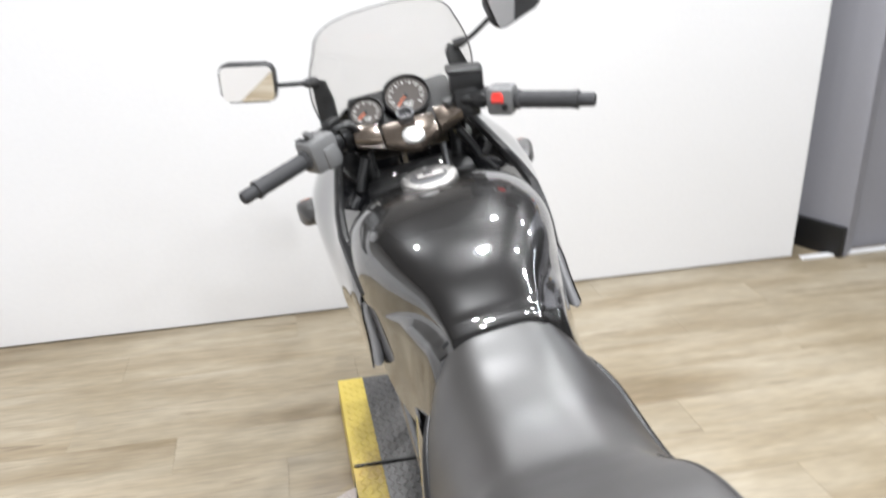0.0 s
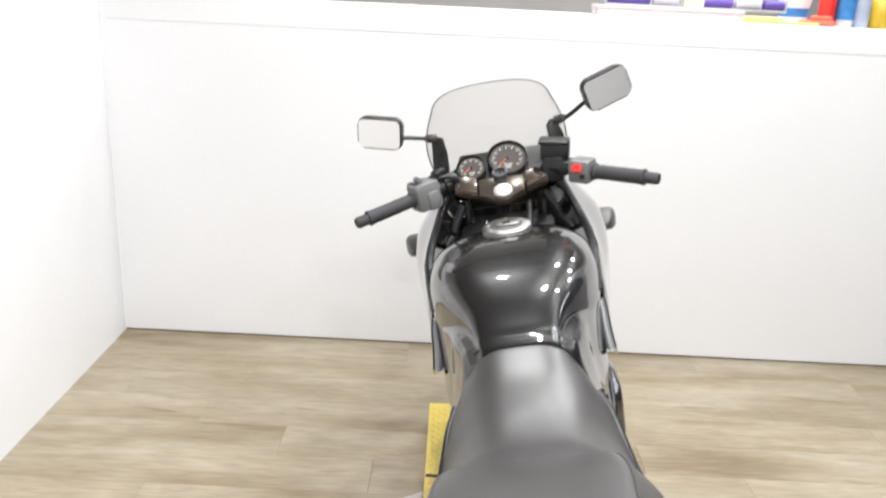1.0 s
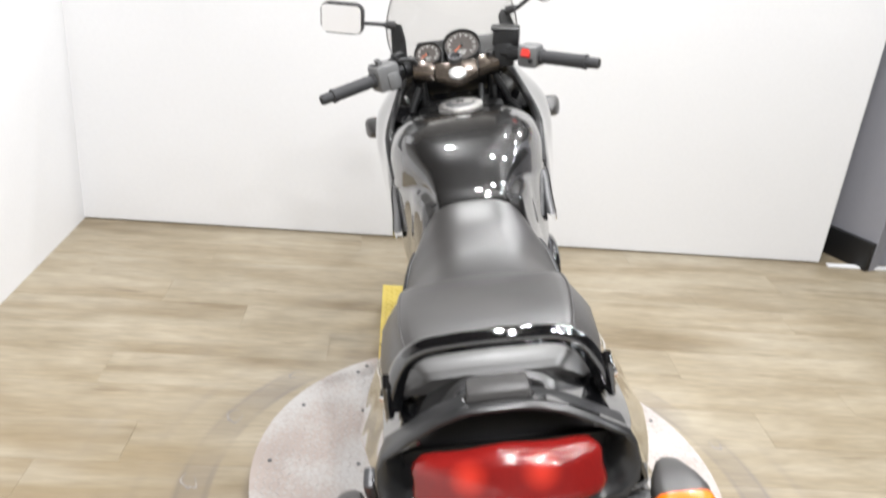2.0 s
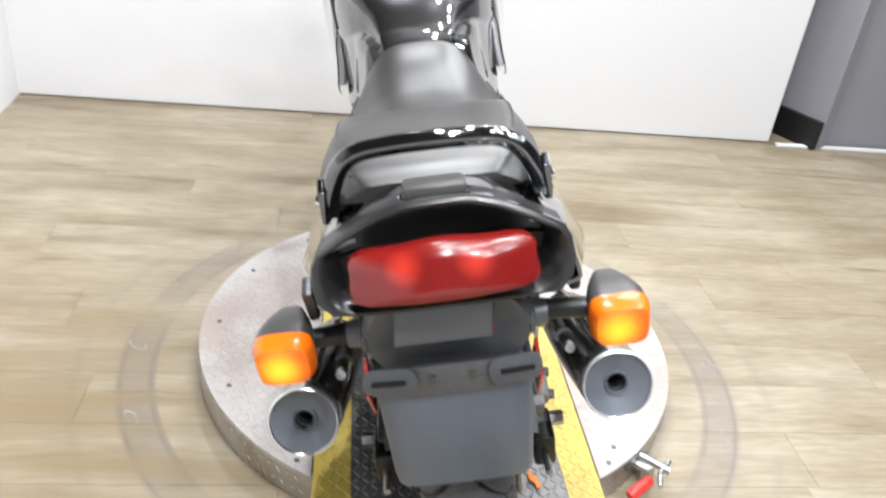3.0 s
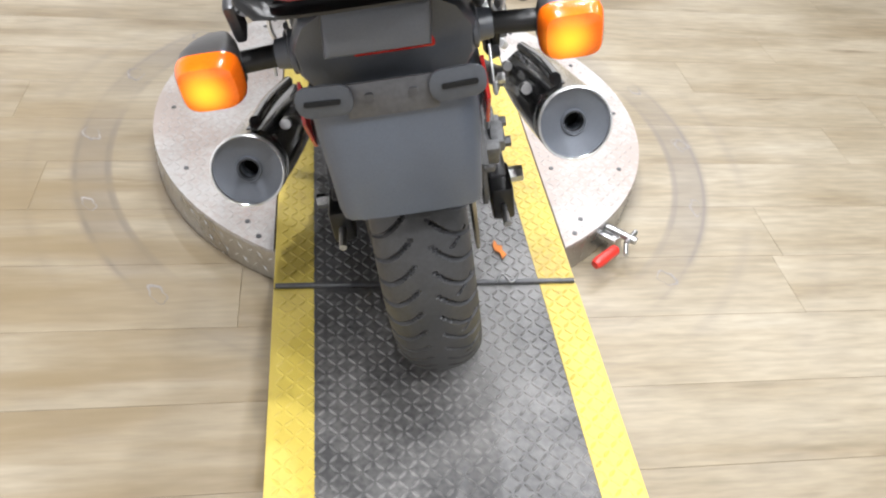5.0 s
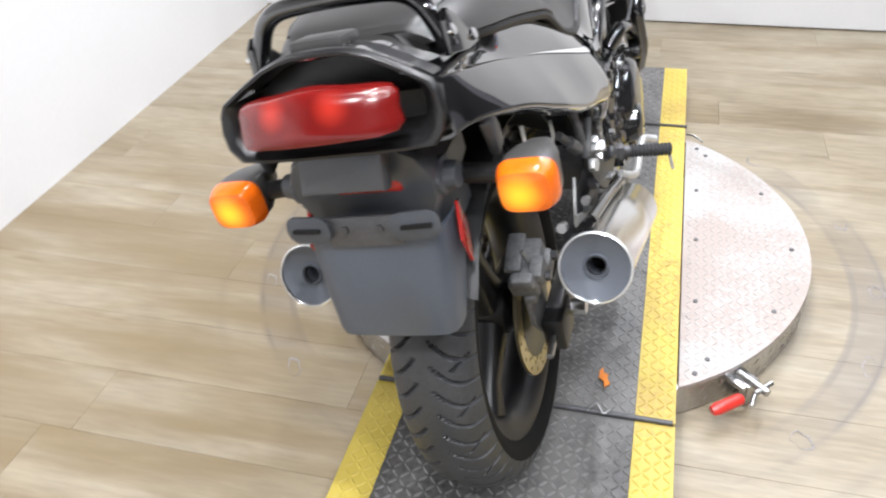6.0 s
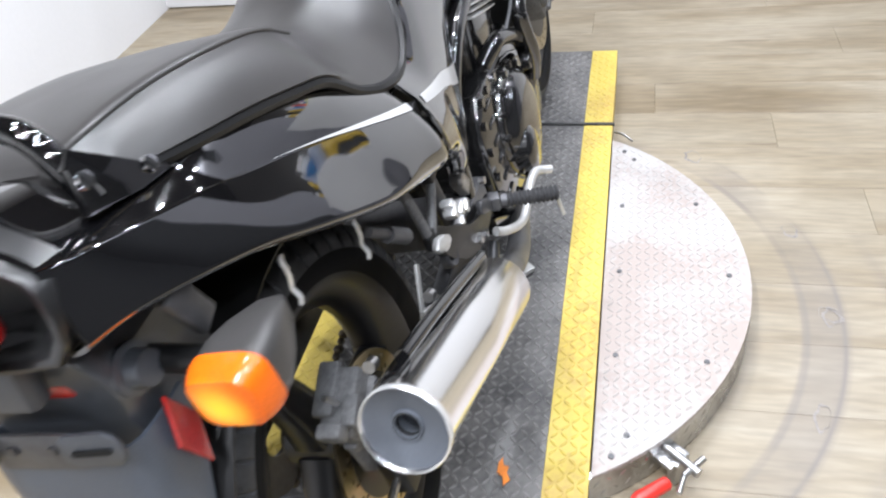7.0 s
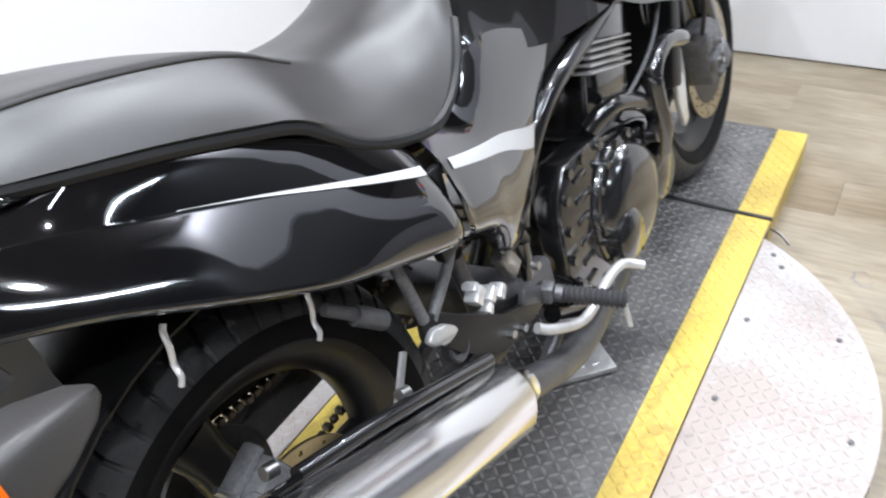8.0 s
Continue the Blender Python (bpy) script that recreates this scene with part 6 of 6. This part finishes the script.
# handlebars
BARS = {-1: ((-0.105, 0.455, 0.985), (-0.345, 0.302, 0.954)), 1: ((0.105, 0.420, 1.000), (0.345, 0.265, 0.966))}
for side in (-1, 1):
    a, b = Vector(BARS[side][0]), Vector(BARS[side][1])
    d = (b - a).normalized()
    ln = (b - a).length
    bar = part("handlebar", tubes([([a, a + d * 0.10, b], 0.011), ([(side * 0.095, 0.435, 0.95), a - d * 0.01], 0.016)], 14, 1), PLASTIC_DARK, bike, "black clip-on handlebar")
    gr = bmesh.new()
    lathe(gr, [(ln - 0.155, 0.0), (ln - 0.155, 0.019), (ln - 0.150, 0.020), (ln - 0.146, 0.0165)] + [(ln - 0.144 + 0.012 * k, 0.0165 + 0.0006 * (k % 2)) for k in range(9)] + [(ln - 0.036, 0.0185), (ln - 0.032, 0.0185), (ln - 0.031, 0.0135), (ln - 0.004, 0.0135), (ln, 0.011), (ln, 0.0)], a, d, 24)
    part("hand_grip", gr, GRIP, bar, "grey-black rubber grip")
    m = Matrix.Translation(a + d * (ln - 0.185)) @ Vector(d).to_track_quat("X", "Z").to_matrix().to_4x4()
    big = 1.0 if side > 0 else 1.22
    sw = part("switch_housing", blocks([(m @ pose(-0.004 * (big > 1), 0, 0), (0.055 * big, 0.050 * big, 0.056 * big)), (m @ pose(-0.012, 0.012, -0.012), (0.03 * big, 0.040 * big, 0.040 * big))], 0.010), SWITCH_GREY, bar, "grey switch housing")
    if side > 0:
        part("kill_switch", blocks([(m @ pose(-0.002, -0.022, 0.012, 60, 0, 0), (0.026, 0.026, 0.012))], 0.004), RED_PAINT, sw, "red engine stop switch")
        part("start_button", lathed([(0, 0.0), (0, 0.007), (0.006, 0.006), (0.006, 0.0)], m @ Vector((0.012, -0.022, -0.008)), m.to_3x3() @ Vector((0, -1, 0)), 14), PLASTIC_DARK, sw)
    else:
        for k, (px, pz) in enumerate(((-0.012, 0.010), (0.008, 0.012), (-0.004, -0.010))):
            part("switch_button", blocks([(m @ pose(px, -0.030, pz), (0.013, 0.009, 0.011))], 0.003), PLASTIC_DARK, sw)
        for k, (bx, bz, bw) in enumerate(((-0.020, 0.030, 0.010), (0.014, 0.031, 0.014), (0.0, -0.028, 0.018))):
            part("switch_rib", blocks([(m @ pose(bx, -0.012, bz), (bw, 0.040, 0.008))], 0.002), PLASTIC_DARK, sw)
        part("indicator_switch", blocks([(m @ pose(-0.002, -0.034, -0.004, 15, 0, 0), (0.030, 0.010, 0.010))], 0.003), DIAL_WHITE, sw, "pale grey sliding switch")
        part("cable_elbow", tubes([([m @ Vector((-0.030, 0.01, 0.012)), m @ Vector((-0.045, 0.02, 0.030)), m @ Vector((-0.075, 0.03, 0.022)), m @ Vector((-0.10, 0.03, -0.02))], 0.006)], 10), PLASTIC_DARK, sw)
        part("choke_lever", blocks([(m @ pose(0.004, 0.0, 0.036, 0, 18, 0), (0.012, 0.020, 0.026))], 0.003), SWITCH_GREY, sw)
    if side < 0:
        barrel = part("clutch_perch", tubes([([a + d * 0.008, a + d * 0.046], 0.027), ([a + d * 0.049, a + d * 0.058], 0.024), ([a + d * 0.061, a + d * 0.080], 0.029)], 20, 1), PLASTIC_DARK, bar, "black clamp barrel beside the dials")
        part("perch_screw", lathed([(0, 0.0), (0, 0.007), (0.006, 0.006), (0.006, 0.0)], a + d * 0.067 + Vector((0, -0.024, 0.006)), (0, -1, 0.4), 10), DARK_STEEL, barrel)
        part("clamp_plate", blocks([(m @ pose(-0.048, -0.012, 0.014, 20, 0, 0), (0.030, 0.046, 0.044)), (m @ pose(-0.052, 0.004, 0.038, 0, 0, 0), (0.034, 0.026, 0.020))], 0.006), PLASTIC_DARK, sw)
        part("clamp_ring", tubes([([a + d * (ln - 0.222), a + d * (ln - 0.212)], 0.027)], 18, 1), ENGINE_BLACK, sw)
    perch = a + d * (ln - 0.225)
    part("lever_perch", blocks([(Matrix.Translation(perch + Vector((0, 0.02, 0.0))) @ Vector(d).to_track_quat("X", "Z").to_matrix().to_4x4(), (0.035, 0.055, 0.034))], 0.008), PLASTIC_DARK, bar)
    part("lever", tubes([([perch + Vector((0, 0.045, -0.004)), perch + d * 0.05 + Vector((0, 0.062, -0.012)), perch + d * 0.13 + Vector((0, 0.058, -0.02)), b + Vector((0, 0.060, -0.014))], 0.0068)], 10), PLASTIC_DARK, bar, "black hand lever")
part("brake_reservoir", blocks([(pose(0.138, 0.432, 1.030, 0, 8, -8), (0.068, 0.062, 0.042)), (pose(0.138, 0.432, 1.053, 0, 8, -8), (0.074, 0.068, 0.010)), (pose(0.130, 0.428, 0.990, 0, 4, -8), (0.050, 0.056, 0.060))], 0.006), PLASTIC_DARK, bike, "black square brake fluid reservoir")

# ---- things on the ledge ----


def bottle(name, label, x, y, r, h, mat, cap_mat, neck=0.5, band=None, square=False):
    ob = thing(name, label, "bottle", pose(x, y, LEDGE))
    prof = [(0, 0.0), (0, r * 0.9), (0.006, r), (h * 0.62, r), (h * 0.74, r * 0.85), (h * 0.80, r * neck), (h * 0.84, r * neck), (h * 0.84, 0.0)]
    part("flask", lathed(prof, (0, 0, 0), (0, 0, 1), 4 if square else 28), mat, ob)
    part("cap", lathed([(h * 0.835, 0.0), (h * 0.835, r * neck * 1.1), (h, r * neck * 1.05), (h, 0.0)], (0, 0, 0), (0, 0, 1), 20), cap_mat, ob)
    if band:
        part("label_band", lathed([(h * 0.14, r * 1.012), (h * 0.56, r * 1.012)], (0, 0, 0), (0, 0, 1), 28), band, ob)
    return ob


PURPLE = material("purple_plastic", (0.10, 0.055, 0.30), 0.35, 0, 0.05, 100, 0.1, 10)
GREY_FILM = material("grey_plastic_film", (0.48, 0.47, 0.51), 0.4, 0, 0.05, 100, 0.1, 10)
LIME = material("lime_yellow_foam", (0.72, 0.68, 0.22), 0.8, 0, 0.15, 90, 0.1, 10)
WHITE_PLASTIC = material("white_plastic", (0.78, 0.79, 0.80), 0.4, 0, 0.02, 100, 0.04, 10)
BLUE = material("blue_label", (0.04, 0.19, 0.46), 0.4, 0, 0.05, 100, 0.2, 40)
BLUE_GREY = material("blue_grey_plastic", (0.36, 0.40, 0.50), 0.35, 0, 0.05, 100, 0.1, 10)
YELLOW = material("yellow_plastic", (0.56, 0.37, 0.02), 0.4, 0, 0.05, 100, 0.1, 12)
BLACK_LABEL = material("black_label", (0.02, 0.02, 0.02), 0.5)

PALE_PINK = material("pale_pink_card", (0.66, 0.58, 0.58), 0.7, 0, 0.04, 100, 0.08, 10)
CREAM = material("cream_card", (0.62, 0.60, 0.46), 0.7, 0, 0.06, 100, 0.1, 10)
GREEN = material("pale_green_foam", (0.42, 0.55, 0.22), 0.8, 0, 0.1, 90, 0.1, 10)
CLEAR = material("clear_pet_plastic", (0.55, 0.58, 0.62), 0.12, 0, 0.03, 100, 0.06, 10, coat=0.5)
MAROON = material("maroon_door_paint", (0.050, 0.022, 0.026), 0.4, 0, 0.05, 60, 0.1, 3)

carton = thing("flat_carton", "flat pale pink card carton lying on the ledge", "carton", pose(0.545, 1.815, LEDGE, 0, 0, -1))
part("box", blocks([(pose(0, 0, 0.014), (0.56, 0.15, 0.028))], 0.002), PALE_PINK, carton)
part("lid", blocks([(pose(0, 0, 0.034), (0.566, 0.156, 0.012))], 0.002), PALE_PINK, carton)
tray = thing("storage_tray", "long clear tray with purple rolls lying on the flat carton", "tray", pose(0.655, 1.82, LEDGE + 0.040, 0, 0, -1))
part("tray", blocks([(pose(0, 0.004, 0.004), (0.70, 0.062, 0.008)), (pose(0, 0.036, 0.022), (0.70, 0.003, 0.044)), (pose(0.348, 0.004, 0.022), (0.003, 0.062, 0.044)), (pose(-0.348, 0.004, 0.022), (0.003, 0.062, 0.044))], 0.001), GREY_FILM, tray, "clear grey plastic tray")
for x, w, mat, label in ((-0.262, 0.17, PURPLE, "purple roll"), (-0.115, 0.10, GREY_FILM, "clear wrapped roll"), (-0.010, 0.078, CREAM, "small cream card box"), (0.078, 0.135, PURPLE, "purple roll"), (0.205, 0.10, GREY_FILM, "clear wrapped roll"), (0.303, 0.08, PURPLE, "purple roll")):
    if mat is CREAM:
        part("card_box", blocks([(pose(x, 0, 0.026), (w, 0.048, 0.036))], 0.002), mat, tray, label)
    else:
        part("roll", lathed([(-w / 2, 0.0), (-w / 2, 0.014), (-w / 2 + 0.003, 0.018), (w / 2 - 0.003, 0.018), (w / 2, 0.014), (w / 2, 0.0)], (x, 0, 0.027), (1, 0, 0), 20), mat, tray, label)
pad = thing("foam_roll", "rolled lime yellow foam sheet on the ledge", "sponge", pose(0.90, 1.752, LEDGE, 0, 0, -2))
part("roll", lathed([(-0.085, 0.0), (-0.085, 0.008), (-0.080, 0.0125), (0.080, 0.0125), (0.085, 0.008), (0.085, 0.0)], (0, 0, 0.0125), (1, 0, 0), 18), LIME, pad)
strip = thing("foam_strip", "flat green and yellow foam strip on the ledge", "sponge", pose(1.02, 1.742, LEDGE, 0, 0, -3))
part("green_half", blocks([(pose(-0.045, 0, 0.006), (0.088, 0.045, 0.012))], 0.003), GREEN, strip)
part("yellow_half", blocks([(pose(0.045, 0.002, 0.006), (0.088, 0.042, 0.012))], 0.003), LIME, strip)
tub = thing("plastic_tub", "white plastic tub with blue print on the ledge", "tub", pose(1.075, 1.90, LEDGE))
part("body", lathed([(0, 0.0), (0, 0.048), (0.004, 0.052), (0.085, 0.060), (0.092, 0.063), (0.098, 0.063), (0.098, 0.059), (0.012, 0.050), (0.010, 0.0)], (0, 0, 0), (0, 0, 1), 32), WHITE_PLASTIC, tub)
part("print_band", lathed([(0.028, 0.0556), (0.062, 0.0590)], (0, 0, 0), (0, 0, 1), 32), BLUE, tub, "blue printed band")
cloth = thing("red_cloth", "folded coral red cloth on the ledge", "cloth", pose(1.115, 1.765, LEDGE, 0, 0, 6))
part("fold", blocks([(pose(0, 0, 0.010), (0.13, 0.07, 0.020)), (pose(0.02, 0.004, 0.028), (0.07, 0.05, 0.020))], 0.008), material("coral_cloth", (0.80, 0.16, 0.10), 0.9, 0, 0.15, 200, 0.1, 20, bump=0.3), cloth)
bottle("squeeze_bottle", "red squeeze bottle with a white tip on the ledge", 1.172, 1.82, 0.033, 0.175, RED_PAINT, WHITE_PLASTIC, 0.35)
bottle("water_bottle", "clear plastic bottle with a blue label on the ledge", 1.238, 1.80, 0.033, 0.195, CLEAR, WHITE_PLASTIC, 0.42, BLUE)
bottle("squeeze_bottle", "blue-grey squeeze bottle on the ledge", 1.296, 1.79, 0.029, 0.185, BLUE_GREY, WHITE_PLASTIC, 0.35)
jug = thing("oil_jug", "round yellow plastic jug on the ledge", "jug", pose(1.372, 1.80, LEDGE))
part("body", lathed([(0, 0.0), (0, 0.034), (0.010, 0.044), (0.045, 0.051), (0.085, 0.047), (0.112, 0.034), (0.122, 0.020), (0.132, 0.018), (0.132, 0.0)], (0, 0, 0), (0, 0, 1), 32), YELLOW, jug)
part("cap", lathed([(0.126, 0.0), (0.126, 0.021), (0.142, 0.020), (0.142, 0.0)], (0, 0, 0), (0, 0, 1), 20), YELLOW, jug)
crate = thing("black_box", "small black box on the ledge", "box", pose(1.455, 1.80, LEDGE, 0, 0, 4))
part("body", blocks([(pose(0, 0, 0.055), (0.080, 0.07, 0.11))], 0.004), BLACK_LABEL, crate)
part("lid", blocks([(pose(0, 0, 0.115), (0.084, 0.074, 0.012))], 0.003), BLACK_LABEL, crate)
bottle("round_tin", "white round tin with a dark lid on the ledge", 1.545, 1.79, 0.042, 0.14, WHITE_PLASTIC, BLACK_LABEL, 0.8, YELLOW)
# door in the wall of the room beyond
door = tagged(new("door_1"), "closed maroon door with a small white-framed pane", "door", kind="structure")
door.matrix_basis = pose(3.12, 5.52, 0)
part("door_leaf", blocks([(pose(0, 0, 1.02), (0.50, 0.04, 2.04))], 0.004), MAROON, door, "maroon painted leaf", False)
for dx, dz, w, h in ((0.06, 1.50, 0.11, 0.012), (0.06, 1.335, 0.11, 0.012), (0.011, 1.417, 0.012, 0.165), (0.109, 1.417, 0.012, 0.165)):
    part("pane_frame", blocks([(pose(dx, -0.026, dz), (w, 0.014, h))], 0.002), WHITE_PLASTIC, door)
part("pane", blocks([(pose(0.06, -0.023, 1.417), (0.088, 0.006, 0.154))], 0.0), DARK_STEEL, door)
notice = thing("framed_notice", "white-framed black notice hung on the pale wall", "picture", pose(3.57, 5.535, 1.42))
part("board", blocks([(pose(0, 0, 0), (0.26, 0.012, 0.17))], 0.001), BLACK_LABEL, notice, "", False)
for dx, dz, w, h in ((0, 0.085, 0.28, 0.018), (0, -0.085, 0.28, 0.018), (-0.131, 0, 0.018, 0.17), (0.131, 0, 0.018, 0.17)):
    part("frame_side", blocks([(pose(dx, -0.003, dz), (w, 0.020, h))], 0.002), WHITE_PLASTIC, notice)

# ---- ceiling lamps ----
for lx, ly in SPOTS:
    tagged(part("ceiling_light", lathed([(CEIL - 0.035, 0.065), (CEIL - 0.035, 0.085), (CEIL, 0.085), (CEIL, 0.065)], (lx, ly, 0), (0, 0, 1), 28, True), WHITE_PLASTIC), "round white ceiling downlight, lit", "ceiling light", "ceiling downlights")

for lx, ly, ln, watts in TUBES:
    fitting = thing("tube_light", "white fluorescent batten hung under the dark ceiling, lit", "ceiling light", pose(lx, ly, CEIL))
    part("batten", blocks([(pose(0, 0, -0.04), (0.09, ln + 0.06, 0.05))], 0.006), WHITE_PLASTIC, fitting)
    for end in (-1, 1):
        part("end_cap", blocks([(pose(0, end * (ln / 2 + 0.04), -0.06), (0.07, 0.02, 0.09))], 0.004), WHITE_PLASTIC, fitting)

# ---- marks on the floor ----
bm = bmesh.new()
rng = random.Random(3)
for k in range(17):
    a = radians(22.5 * k + rng.uniform(-3, 3))
    if 62 < (22.5 * k) % 180 < 118 and k % 2:
        continue
    c = Vector((0.775 * math.cos(a), 0.775 * math.sin(a), 0))
    rx, ry = rng.uniform(0.022, 0.04), rng.uniform(0.012, 0.022)
    turn = a + math.pi / 2 + rng.uniform(-0.5, 0.5)
    n = 22
    inner, outer = [], []
    gone = rng.uniform(0, 6)
    for i in range(n):
        q = 2 * math.pi * i / n
        wob = 1 + 0.22 * math.sin(2 * q + gone) + 0.12 * math.sin(5 * q + 2 * gone)
        d = Vector((rx * wob * math.cos(q) * math.cos(turn) - ry * wob * math.sin(q) * math.sin(turn), rx * wob * math.cos(q) * math.sin(turn) + ry * wob * math.sin(q) * math.cos(turn), 0))
        thin = 0.82 + 0.15 * math.sin(q * 1.0 + gone)
        outer.append(bm.verts.new(c + d + Vector((0, 0, 0.0006))))
        inner.append(bm.verts.new(c + d * thin + Vector((0, 0, 0.0010))))
    for i in range(n):
        bm.faces.new((outer[i], outer[(i + 1) % n], inner[(i + 1) % n], inner[i]))
FLOOR_MARK = material("grey_floor_mark", (0.27, 0.245, 0.225), 0.7, 0, 0.2, 200, 0.3, 30)
tagged(part("floor_marks", bm, FLOOR_MARK, None, "", False), "thin grey outlines of old marks worn into the floor", "floor mark", kind="stuff")

# ---- floor planks ----
PW, PL = 0.182, 1.22
floor = tagged(new("floor"), "light oak vinyl plank floor, scuffed round the turntable", "floor", kind="structure")
bm = bmesh.new()
block(bm, pose(0, 0, -0.003), (PL - 0.0006, PW - 0.0006, 0.006), 0.0005, 1)
me = bpy.data.meshes.new("plank")
bmesh.ops.recalc_face_normals(bm, faces=bm.faces[:])
bm.to_mesh(me)
bm.free()
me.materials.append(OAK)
rng = random.Random(7)
row = 0
y = -4.2
while y < BACK + 0.35:
    x = -1.75 + PL / 2 - rng.random() * PL
    while x - PL / 2 < 4.14:
        start, stop = max(x - PL / 2, -1.70), min(x + PL / 2, 4.16)
        if stop - start > 0.02:
            plank = new("plank", me)
            plank.parent = floor
            plank.matrix_basis = pose((start + stop) / 2, y, 0, 0, 0, 180 * (rng.random() < 0.5)) @ Matrix.Diagonal(((stop - start) / PL, 1, 1, 1))
        x += PL
    y += PW
    row += 1
